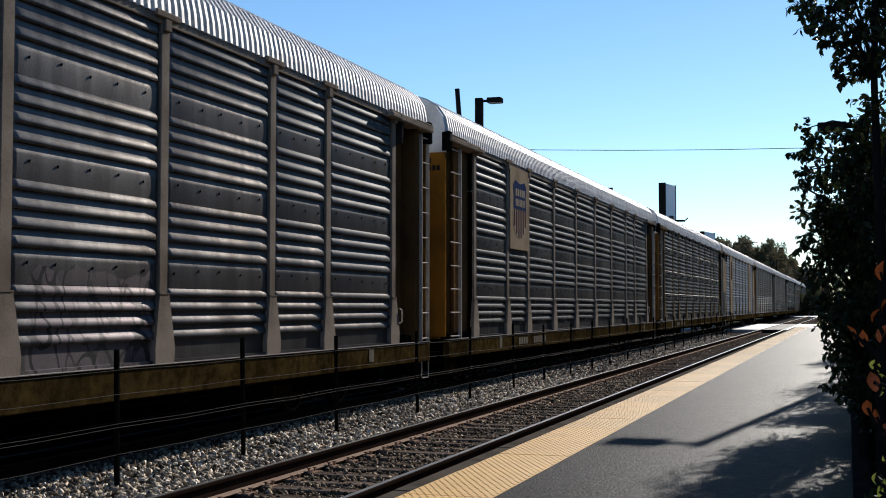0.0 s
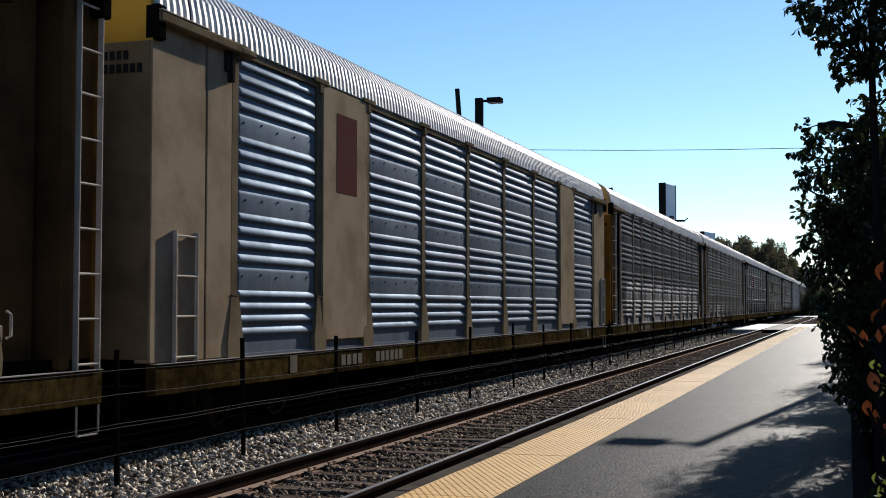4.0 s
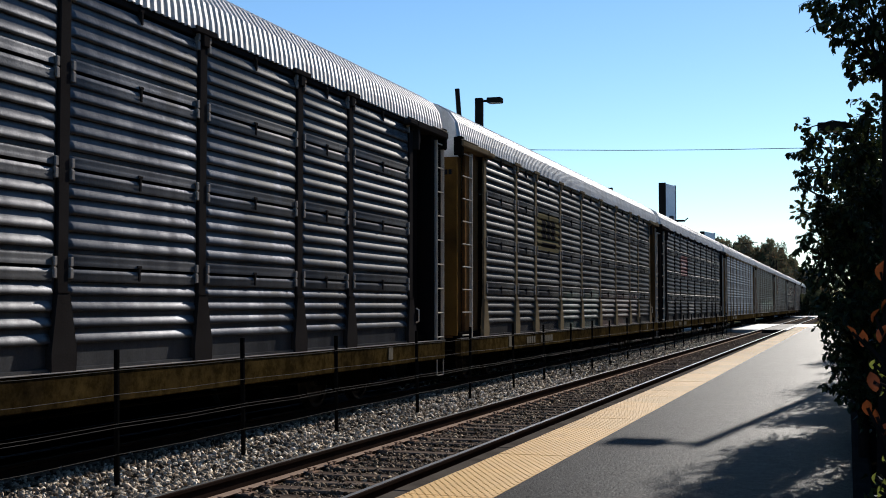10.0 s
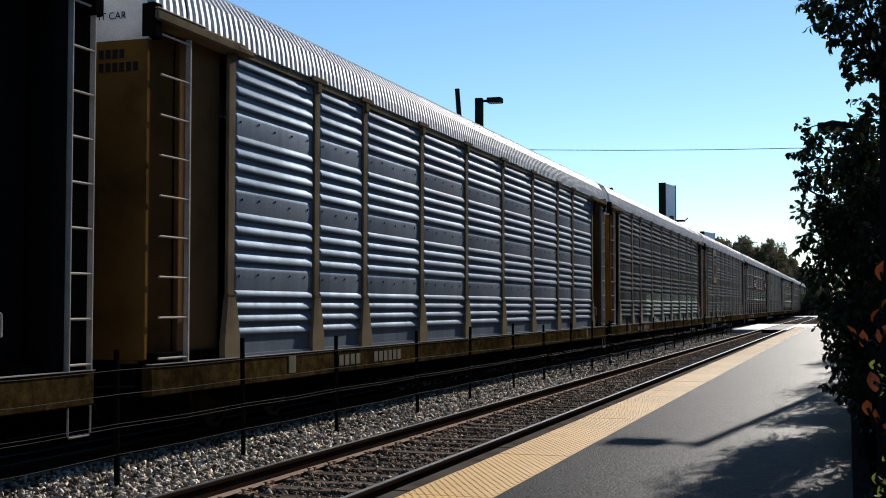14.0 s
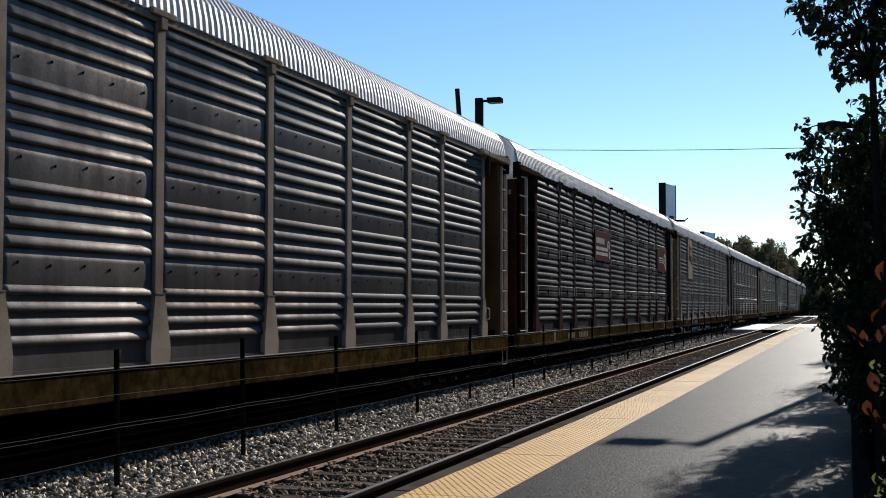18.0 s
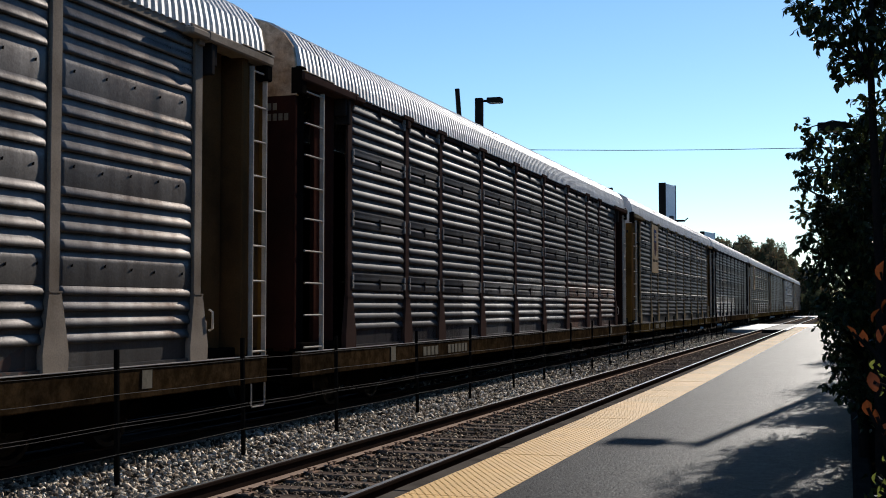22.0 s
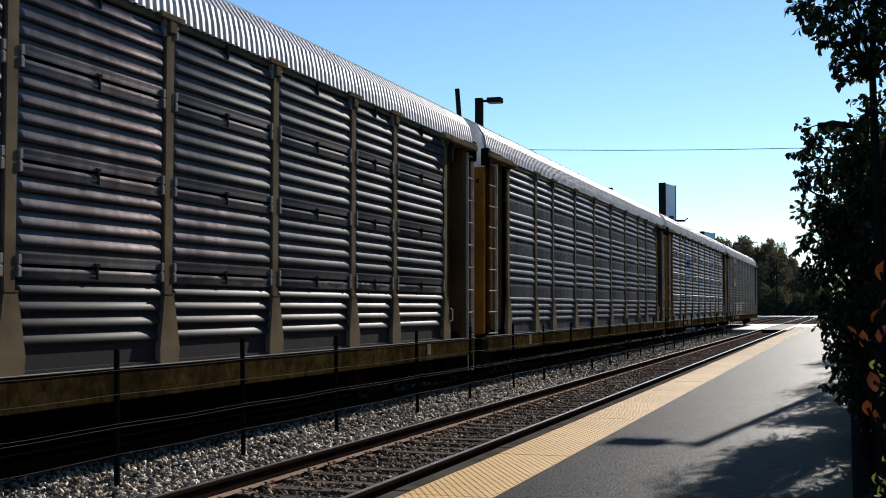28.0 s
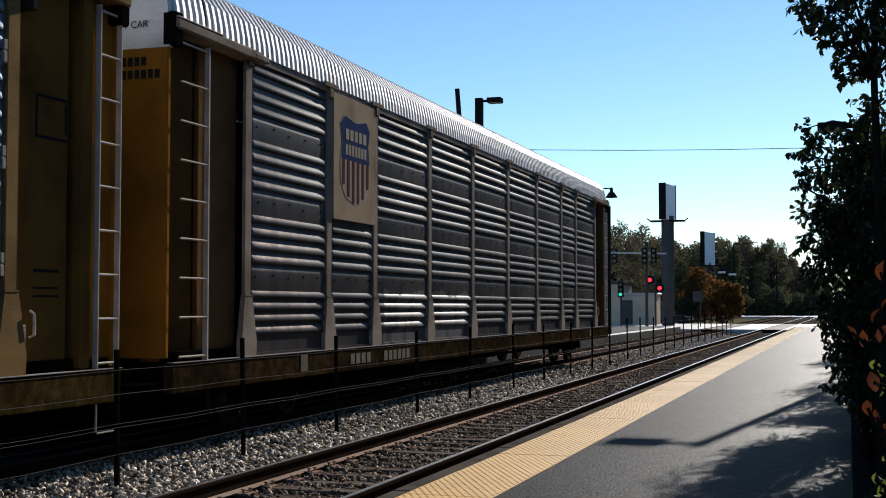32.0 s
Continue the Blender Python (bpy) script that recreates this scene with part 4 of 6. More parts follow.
    if d["post"] == "yellow":
        xs = HALF - 0.099
        for ya_, yb_, za, zb in ((0.45, 0.95, 3.62, 3.65), (0.45, 0.95, 3.22, 3.25), (0.45, 0.48, 3.25, 3.62), (0.92, 0.95, 3.3, 3.6), (0.45, 0.85, 1.92, 1.95), (0.45, 0.85, 1.76, 1.78), (0.45, 0.85, 1.68, 1.7)):
            part("stencil_bar", Mesh().box(xs, xs + 0.004, LONG + ya_, LONG + yb_, za, zb).data("stencil_bar", M_dark), car)
    if d["sign"]:
        emblem(car, d["sign"], d["slot"])
    return car


for i, d in enumerate(CARS):
    cars.append(car_carrier(i, d))


# ---- ground, tracks and platform ----
def bulk(name, verts, faces, mat, attr=None):
    """A large mesh from arrays; faces all have the same number of corners."""
    me = bpy.data.meshes.new(name)
    v, f = np.asarray(verts, np.float32), np.asarray(faces, np.int32)
    k = f.shape[1]
    me.vertices.add(len(v))
    me.vertices.foreach_set("co", v.ravel())
    me.loops.add(f.size)
    me.loops.foreach_set("vertex_index", f.ravel())
    me.polygons.add(len(f))
    me.polygons.foreach_set("loop_start", np.arange(0, f.size, k, dtype=np.int32))
    me.update(calc_edges=True)
    me.materials.append(mat)
    return me


def turns(rng, n):
    """n random rotation matrices."""
    q = rng.normal(size=(n, 4))
    q /= np.linalg.norm(q, axis=1)[:, None]
    w, x, y, z = q.T
    return np.stack([np.stack([1 - 2 * (y * y + z * z), 2 * (x * y - z * w), 2 * (x * z + y * w)], 1),
                     np.stack([2 * (x * y + z * w), 1 - 2 * (x * x + z * z), 2 * (y * z - x * w)], 1),
                     np.stack([2 * (x * z - y * w), 2 * (y * z + x * w), 1 - 2 * (x * x + y * y)], 1)], 1)


def stones(name, centres, size, mat, rng):
    """Broken stones: lopsided blocks, each turned at random."""
    n = len(centres)
    base = np.array([(1, 0, 0), (-1, 0, 0), (0, 1, 0), (0, -1, 0), (0, 0, 1), (0, 0, -1), (0.6, 0.6, 0.5), (-0.6, 0.5, -0.6)], float)
    tri = np.array([(0, 6, 4), (6, 2, 4), (0, 2, 6), (2, 1, 4), (1, 3, 4), (3, 0, 4), (0, 5, 2), (2, 5, 7), (7, 5, 1), (2, 7, 1), (1, 5, 3), (3, 5, 0)])
    v = base[None] * (1 + rng.uniform(-0.3, 0.3, (n, 8, 3))) * rng.uniform(0.55, 1.2, (n, 1, 3)) * (size * rng.uniform(0.6, 1.35, n))[:, None, None]
    v = np.einsum("nij,nkj->nki", turns(rng, n), v) + centres[:, None]
    f = tri[None] + 8 * np.arange(n)[:, None, None]
    return bulk(name, v.reshape(-1, 3), f.reshape(-1, 3), mat)


rng = np.random.default_rng(7)
M_earth = weathered("dry grass and earth", (0.13, 0.12, 0.06), (0.09, 0.07, 0.045), 0.7, 0.9, scale=0.35, grain=12, bump=0.4)
# bed darkened so that gaps between the stones read as shade
M_ballast = weathered("ballast bed", (0.07, 0.062, 0.056), (0.03, 0.025, 0.022), 0.7, 0.9, scale=5, grain=28, bump=1.0)
M_stone = stuff_mat("broken stone", [(0.0, (0.05, 0.04, 0.03)), (0.35, (0.24, 0.19, 0.14)), (0.7, (0.5, 0.42, 0.32)), (1.0, (0.8, 0.72, 0.6))], 0.85, 50)
M_stone_brown = stuff_mat("rusty stone", [(0.0, (0.032, 0.022, 0.014)), (0.5, (0.11, 0.078, 0.05)), (0.85, (0.22, 0.16, 0.105)), (1.0, (0.46, 0.37, 0.26))], 0.85, 50)
M_tie = weathered("old tie wood", (0.13, 0.1, 0.08), (0.05, 0.035, 0.03), 0.8, 0.85, scale=2, grain=30, stretch=(0.4, 3, 3), vary=0.3)
# web darkened for shade, foot tops lightened for the light they catch
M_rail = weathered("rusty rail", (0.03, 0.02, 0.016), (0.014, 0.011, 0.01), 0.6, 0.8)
M_foot_lit = weathered("rusty rail foot", (0.3, 0.22, 0.17), (0.16, 0.1, 0.075), 0.6, 0.8)
# darker head for the far track: shade beneath the train in its colour
M_railshade = weathered("worn rail head", (0.12, 0.11, 0.105), (0.06, 0.05, 0.045), 0.5, 0.6)
M_railtop = weathered("polished rail head", (0.34, 0.33, 0.32), (0.2, 0.18, 0.17), 0.4, 0.38, 1.0, grain=90, bump=0.03)
# tie plates lightened as well, standing for light on them
M_plate_steel = weathered("rusty tie plate", (0.28, 0.19, 0.14), (0.12, 0.075, 0.055), 0.6, 0.8)
M_asphalt = weathered("worn asphalt", (0.0125, 0.012, 0.0122), (0.006, 0.0058, 0.006), 0.8, 0.6, scale=0.7, grain=42, bump=1.0, spec=0.024, speck=0.9, mid=0.4)
M_concrete = weathered("edge concrete", (0.1, 0.085, 0.07), (0.035, 0.029, 0.024), 0.6, 0.8, scale=2.5)
M_tactile = weathered("yellow tactile tile", (0.7, 0.4, 0.105), (0.56, 0.31, 0.09), 0.45, 0.6, scale=2.2, grain=80, vary=0.08, spec=0.25)
# kerb colour lowered to carry the shade it stands in
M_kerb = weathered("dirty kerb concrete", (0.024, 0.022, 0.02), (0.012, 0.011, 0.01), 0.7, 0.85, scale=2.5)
M_roadpale = weathered("pale worn road", (0.42, 0.41, 0.4), (0.28, 0.275, 0.27), 0.6, 0.65, scale=0.4, grain=30, spec=0.12)
M_pole = weathered("dark bronze pole", (0.014, 0.013, 0.0125), (0.022, 0.02, 0.018), 0.4, 0.6, 0.0)
M_wire = weathered("fence wire", (0.1, 0.095, 0.09), (0.05, 0.045, 0.04), 0.4, 0.6, 0.2)
M_post = weathered("black fence post", (0.006, 0.006, 0.006), (0.01, 0.009, 0.008), 0.4, 0.7)

ground_me = bpy.data.meshes.new("ground")
gx, gy = [-3000, -200, -60, -13, -11.2, -11.0, -3.2, -3.0, 0.1, 20, 200, 3000], [-3000, -200, -30, 60, 160, 400, 3500]
gv = [(x, y, -0.3 if -11.1 < x < -3.1 else 0.0 if y < 75 or x < -11 or x > 0 else -0.06) for y in gy for x in gx]
gv = [(x, y, z if abs(x) < 100 else 0.0) for x, y, z in gv]
gv = [(x, y, -0.3) if -60 < x < 20 else (x, y, z) for x, y, z in gv]
nx = len(gx)
ground_me.from_pydata(gv, [], [(r * nx + c, r * nx + c + 1, (r + 1) * nx + c + 1, (r + 1) * nx + c) for r in range(len(gy) - 1) for c in range(nx - 1)])
ground_me.materials.append(M_earth)
tagged(new("ground", ground_me), "dry autumn grass and earth beside the railway", "ground", kind="structure")

# ballast bed with a gently uneven top
bx = np.arange(-11.0, -3.29, 0.22)
by = np.concatenate([np.arange(-30, 4, 2.0), np.arange(4, 40, 0.25), np.arange(40, 420, 4.0)])
BX, BY = np.meshgrid(bx, by)
BZ = -0.215 - 0.02 * (np.abs(BX + 4.785) < 0.8) + 0.012 * np.sin(BX * 9 + BY * 3.1) * np.cos(BY * 5.7 - BX * 2) - 0.05 * np.exp(-((BX + 6.8) / 0.5) ** 2)
bv = np.stack([BX, BY, BZ], -1).reshape(-1, 3)
nc = len(bx)
bf = np.array([(r * nc + c, r * nc + c + 1, (r + 1) * nc + c + 1, (r + 1) * nc + c) for r in range(len(by) - 1) for c in range(nc - 1)])
tagged(new("ballast_bed", bulk("ballast_bed", bv, bf, M_ballast)), "bed of broken grey stone under both tracks", "ballast", kind="structure")


def scatter(n, x0, x1, y0, y1, z, lift=0.05):
    y = y0 + (y1 - y0) * rng.random(n) ** 1.5
    return np.stack([rng.uniform(x0, x1, n), y, z + rng.uniform(-0.02, lift, n)], 1)


grav = np.concatenate([scatter(26000, -8.0, -5.62, 7.0, 30.0, -0.2), scatter(9000, -8.0, -5.62, 28.0, 75.0, -0.19), scatter(2500, -11.0, -8.0, 25.0, 75.0, -0.2)])
tagged(new("gravel", stones("gravel", grav, 0.035, M_stone, rng)), "loose broken grey stones between the tracks", "gravel", kind="stuff")
grav2 = np.concatenate([scatter(13000, -5.48, -4.08, 7.0, 32.0, -0.21, 0.02), scatter(2500, -4.0, -3.3, 7.0, 28.0, -0.2), scatter(4500, -5.4, -3.4, 26.0, 72.0, -0.205, 0.025)])
tagged(new("gravel", stones("gravel", grav2, 0.03, M_stone_brown, rng)), "rust-stained stones between and beside the rails", "gravel", kind="stuff")

RAIL = [(-0.07, -0.172), (0.07, -0.172), (0.07, -0.16), (0.012, -0.14), (0.01, -0.045), (0.034, -0.035), (0.036, -0.008), (0.026, 0.0), (-0.026, 0.0),
        (-0.036, -0.008), (-0.034, -0.035), (-0.01, -0.045), (-0.012, -0.14), (-0.07, -0.16)]


def rail_mesh(y0, y1, head):
    me = Mesh().prism(RAIL, y0, y1).data("rail", M_rail)
    me.materials.append(head)
    me.materials.append(M_foot_lit)
    # foot faces that look up take the paler colour, as if lit
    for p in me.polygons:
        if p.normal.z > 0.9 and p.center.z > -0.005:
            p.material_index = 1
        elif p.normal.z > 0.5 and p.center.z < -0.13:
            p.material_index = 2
    return me


def track(name, xc, label, near):
    tr = thing(name, label, "railway track", (xc, 0, 0), kind="structure")
    rm = rail_mesh(-30, 420, M_railtop if near else M_railshade)
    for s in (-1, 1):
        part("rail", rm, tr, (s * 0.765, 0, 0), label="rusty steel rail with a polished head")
    ties = [Mesh().box(-1.28, 1.28, -0.11 - 0.004 * k, 0.11 + 0.003 * k, -0.36, -0.185 + 0.002 * k, 0.012).data("tie", M_tie) for k in range(3)]
    pl = Mesh().box(-0.17, 0.17, -0.09, 0.09, -0.186, -0.168, 0.004)
    for a, b in ((-0.11, 0.05), (0.1, -0.05), (-0.1, -0.055), (0.12, 0.06)):
        pl.box(a - 0.009, a + 0.009, b - 0.009, b + 0.009, -0.17, -0.13)
        pl.box(a - 0.018, a + 0.018, b - 0.016, b + 0.016, -0.14, -0.128)
    plm = pl.data("tie_plate", M_plate_steel)
    anchor = Mesh().box(-0.1, 0.1, -0.02, 0.02, -0.19, -0.135, 0.006).data("rail_anchor", M_plate_steel)
    r2 = random.Random(3)
    y = 6.0 if near else 38.0
    while y < 78:
        t_ = part("tie", ties[r2.randrange(3)], tr, pose(r2.uniform(-0.03, 0.03), y, r2.uniform(-0.008, 0.004), 0, 0, r2.uniform(-1.2, 1.2)))
        if near and y < 45:
            for s in (-1, 1):
                part("tie_plate", plm, t_, (s * 0.765, 0, 0))
        y += 0.52 + r2.uniform(-0.02, 0.02)
    return tr


track("track_near", -4.785, "near track of rusty rails on worn wooden ties", True)
track("track_far", TRACK_X, "far track of rusty rails on wooden ties", False)

# near platform
platform = thing("platform", "low asphalt station platform with concrete edge", "platform", kind="structure")
part("slab", Mesh().box(-2.48, 0.02, -12, 84, -0.3, 0.196).data("slab", M_asphalt), platform, label="worn dark asphalt paving")
r3 = random.Random(5)
edge_me = Mesh().box(-0.17, 0.0, 0.004, 2.996, -0.3, 0.19, 0.012).data("edge_block", M_concrete)
for k in range(32):
    part("edge_block", edge_me, platform, (-3.165, -12 + 3 * k, r3.uniform(-0.004, 0.002)))
part("bedding", Mesh().box(-3.165, -2.47, -12, 84, -0.3, 0.18).data("bedding", M_concrete), platform)
tile = Mesh().box(0.002, 0.679, 0.003, 1.317, 0.17, 0.2)
rows, cols = 22, 11
for a in range(cols):
    for b in range(rows):
        x_, y_ = 0.025 + 0.0606 * a + 0.03 * (b % 2), 0.03 + 0.06 * b
        n_ = 6
        vs = []
        for rr, zz in ((0.0115, 0.2), (0.006, 0.204)):
            vs += [(x_ + rr * math.cos(2 * math.pi * i / n_), y_ + rr * math.sin(2 * math.pi * i / n_), zz) for i in range(n_)]
        tile.add(vs, [(i, (i + 1) % n_, n_ + (i + 1) % n_, n_ + i) for i in range(n_)] + [tuple(range(n_, 2 * n_))])
tile_me = tile.data("tactile_tile", M_tactile)
for k in range(72):
    part("tactile_tile", tile_me, platform, (-3.16, -11.0 + 1.32 * k, r3.uniform(-0.002, 0.001)))
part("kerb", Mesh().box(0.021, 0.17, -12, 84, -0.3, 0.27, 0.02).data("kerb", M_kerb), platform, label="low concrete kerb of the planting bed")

# soil set near black: the shrubs' shade is in its colour
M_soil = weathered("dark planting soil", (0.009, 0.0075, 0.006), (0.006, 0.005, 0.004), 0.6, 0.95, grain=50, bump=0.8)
tagged(new("planting_bed", Mesh().box(0.172, 7.0, -12, 84, -0.3, 0.17).data("planting_bed", M_soil)), "soil of the planting bed, darkened as in shade", "planting bed", kind="structure")

# far platform
far_platform = thing("platform", "far station platform with a pale edge line", "platform", kind="structure")
part("slab", Mesh().box(-17.0, -10.63, -12, 84, -0.3, 0.2, 0.01).data("slab", M_asphalt), far_platform)
part("edge_strip", Mesh().box(-11.1, -10.64, -12, 84, 0.19, 0.206, 0.004).data("edge_strip", M_roadpale), far_platform, label="pale concrete edge strip")

# level crossing and far ground
crossing = thing("road_crossing", "pale worn road crossing both tracks on the level", "road", kind="structure")
part("road_deck", Mesh().box(-70, -9.62, 86, 112, -0.3, -0.01).data("road_deck", M_roadpale), crossing)
part("road_deck", Mesh().box(-7.98, -5.6, 86, 112, -0.3, -0.01).data("road_deck", M_roadpale), crossing)
part("road_deck", Mesh().box(-3.97, 30, 86, 112, -0.3, -0.01).data("road_deck", M_roadpale), crossing)
for xc in (-4.785, TRACK_X):
    part("crossing_panel", Mesh().box(xc - 0.7, xc + 0.7, 86, 112, -0.3, -0.012, 0.01).data("crossing_panel", M_asphalt), crossing, label="dark panel between the rails")
far_road = tagged(new("road", Mesh().box(-90, 40, 190, 204, -0.3, -0.02).data("road", M_roadpale)), "pale road beyond the crossing", "road", kind="structure")

# fence between the tracks
fence = thing("fence", "low post and wire fence between the two tracks", "fence", (-6.75, 0, 0))
post_me = Mesh().box(-0.022, 0.022, -0.022, 0.022, -0.35, 1.2, 0.005).data("post", M_post)
r4 = random.Random(9)
fposts = [-4.1, -1.1, 1.8, 4.7, 7.7, 10.55, 13.2, 16.0, 19.4, 22.4, 25.6, 28.4]
while fposts[-1] < 76:
    fposts.append(fposts[-1] + 2.92 + r4.uniform(-0.3, 0.3))
for y in fposts:
    part("post", post_me, fence, pose(0, y, r4.uniform(-0.05, 0.03), r4.uniform(-1, 1), r4.uniform(-0.8, 0.8), 0))
for z in (0.16, 0.42, 0.455, 0.74, 0.975):
    pts = []
    for a, b in zip(fposts[:-1], fposts[1:]):
        pts += [(0.024, a, z), (0.024, (a + b) / 2, z - 0.012)]
    part("wire", Mesh().line(pts, 0.0024, 5).data("wire", M_wire), fence)


# ---- trees ----
def leaves(centres, size, rng, droop=0.4, flat=0.0):
    """Folded leaf blades, two triangles pairs each, turned at random."""
    n = len(centres)
    base = np.array([(0, -0.5, 0), (0.26, -0.05, 0.09), (0, 0.55, 0.0), (-0.26, -0.05, 0.09), (0, 0, 0)], float)
    s = size * rng.uniform(0.6, 1.25, n)
    v = base[None] * s[:, None, None]
    v = np.einsum("nij,nkj->nki", turns(rng, n), v) + centres[:, None]
    f = np.array([(0, 1, 4), (1, 2, 4), (2, 3, 4), (3, 0, 4)])[None] + 5 * np.arange(n)[:, None, None]
    return v.reshape(-1, 3), f.reshape(-1, 3)


def limbs(trunk_top, base, r, tips, rng):
    m = Mesh()
    b, t = Vector(base), Vector(trunk_top)
    prev, pr = b, r
    n = 6
    pts = []
    for k in range(1, n + 1):
        p = b.lerp(t, k / n) + Vector((rng.uniform(-1, 1), rng.uniform(-1, 1), 0)) * r * 0.5
        rr = r * (1 - 0.75 * k / n)
        m.tube(prev, p, pr, rr, 9, False)
        prev, pr = p, rr
        pts.append((p, rr))
    for tip in tips:
        tip = Vector(tip)
        p, rr = min(pts, key=lambda q: (q[0] - tip).length + (0.6 if q[0].z > tip.z else 0.0))
        mid = p.lerp(tip, 0.5) + Vector((0, 0, 0.12 * (tip - p).length))
        m.tube(p, mid, rr * 0.5 + 0.006, rr * 0.3 + 0.004, 6, False)
        m.tube(mid, tip, rr * 0.3 + 0.004, 0.004, 5, False)
    return m


M_bark = weathered("dark bark", (0.025, 0.02, 0.017), (0.012, 0.01, 0.009), 0.6, 0.9, scale=5, grain=40, bump=0.8, stretch=(3, 3, 0.6))
M_leaf = stuff_mat("dark green leaves", [(0.0, (0.012, 0.022, 0.008)), (0.6, (0.028, 0.042, 0.014)), (1.0, (0.075, 0.08, 0.026))], 0.45, 30, 0, 0.14, 0.16)


def tree(name, label, base, height, r, clumps, count, size, seed, mat, group=""):
    """clumps: (x, y, z, radius) of the leafy masses, relative to the base."""
    rg = np.random.default_rng(seed)
    loose = 5 if count < 500 else 26
    root = thing(name, label, "tree", base, group)
    tips = [c[:3] for c in clumps]
    part("trunk", limbs((0, 0, height), (0, 0, -0.1), r, tips, random.Random(seed)).data("trunk", M_bark, True), root)
    cs = []
    wts = np.array([c[3] ** 2 for c in clumps])
    for c, k in zip(clumps, (count * wts / wts.sum()).astype(int)):
        sub = np.clip(rg.normal(size=(max(3, k // loose), 3)), -1.7, 1.7) * c[3] * 0.5
        pick = sub[rg.integers(0, len(sub), k)]
        cs.append(np.array(c[:3]) + pick + np.clip(rg.normal(size=(k, 3)), -1.8, 1.8) * c[3] * 0.26)
    v, f = leaves(np.concatenate(cs), size, rg)
    part("crown", bulk("crown", v, f, mat), root)
    return root


def twig_tree(name, label, base, height, r, clumps, size, seed, mat, group=""):
    """A small tree seen close by: thin twigs, each with drooping leaves along it."""
    rg = np.random.default_rng(seed)
    root = thing(name, label, "tree", base, group)
    part("trunk", limbs((0, 0, height), (0, 0, -0.1), r, [c[:3] for c in clumps], random.Random(seed)).data("trunk", M_bark, True), root)
    twigs, at, along = Mesh(), [], []
    for x, y, z, q in clumps:
        for _ in range(int(4 + 3600 * q ** 2.3)):
            a = Vector((x, y, z)) + Vector(rg.normal(size=3)) * q * 0.55
            go = Vector(rg.normal(size=3)) + Vector((0, 0, -0.25))
            b = a + go.normalized() * (0.06 + q * 0.7)
            twigs.line([a, a.lerp(b, 0.5) + Vector((0, 0, 0.012)), b], 0.0022, 4)
            n = int(rg.integers(6, 11))
            for k in range(n):
                p = a.lerp(b, (k + 0.6) / n)
                out = (go.normalized() * 0.5 + Vector(rg.normal(size=3)) * 0.6 + Vector((0, 0, -0.75))).normalized()
                at.append(p)
                along.append(out)
    at, along = np.array([tuple(p) for p in at]), np.array([tuple(p) for p in along])
    side = np.cross(along, rg.normal(size=along.shape))
    side /= np.linalg.norm(side, axis=1)[:, None]
    up = np.cross(side, along)
    shape = np.array([(0, 0, 0), (0.25, 0.28, 0.06), (0.24, 0.6, 0.05), (0, 1.0, -0.12), (-0.24, 0.6, 0.05), (-0.25, 0.28, 0.06), (0, 0.45, -0.02)])
    sz = size * rg.uniform(0.65, 1.2, len(at))
    v = at[:, None] + sz[:, None, None] * (shape[None, :, :1] * side[:, None] + shape[None, :, 1:2] * along[:, None] + shape[None, :, 2:] * up[:, None])
    f = np.array([(0, 1, 6), (1, 2, 6), (2, 3, 6), (3, 4, 6), (4, 5, 6), (5, 0, 6)])[None] + 7 * np.arange(len(at))[:, None, None]
    part("crown", bulk("crown", v.reshape(-1, 3), f.reshape(-1, 3), mat), root)
    part("twig_work", twigs.data("twig_work", M_bark), root, kind="stuff")
    return root


def random_clumps(seed, h0, h1, rad, n, r0, r1):
    rr = random.Random(seed)
    out = []
    for k in range(n):
        z = h0 + (h1 - h0) * (k + rr.random()) / n
        q = rad * math.sin(math.pi * min(1, 0.25 + 0.7 * (z - h0) / (h1 - h0 + 0.01))) ** 0.6
        a = rr.uniform(0, 2 * math.pi)
        out.append((q * math.cos(a) * rr.uniform(0.4, 1), q * math.sin(a) * rr.uniform(0.4, 1), z, rr.uniform(r0, r1)))
    return out


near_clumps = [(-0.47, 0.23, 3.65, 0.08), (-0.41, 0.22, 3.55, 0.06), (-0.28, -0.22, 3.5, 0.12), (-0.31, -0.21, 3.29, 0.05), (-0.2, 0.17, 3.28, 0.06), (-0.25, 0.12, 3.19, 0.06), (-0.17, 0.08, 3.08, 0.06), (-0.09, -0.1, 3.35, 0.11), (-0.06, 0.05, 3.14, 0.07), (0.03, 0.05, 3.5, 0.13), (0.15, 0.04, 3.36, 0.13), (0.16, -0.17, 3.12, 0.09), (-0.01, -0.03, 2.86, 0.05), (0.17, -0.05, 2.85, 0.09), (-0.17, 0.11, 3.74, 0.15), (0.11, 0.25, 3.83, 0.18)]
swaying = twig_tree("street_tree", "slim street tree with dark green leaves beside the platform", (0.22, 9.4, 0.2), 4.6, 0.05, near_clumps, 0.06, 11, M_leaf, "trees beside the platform")
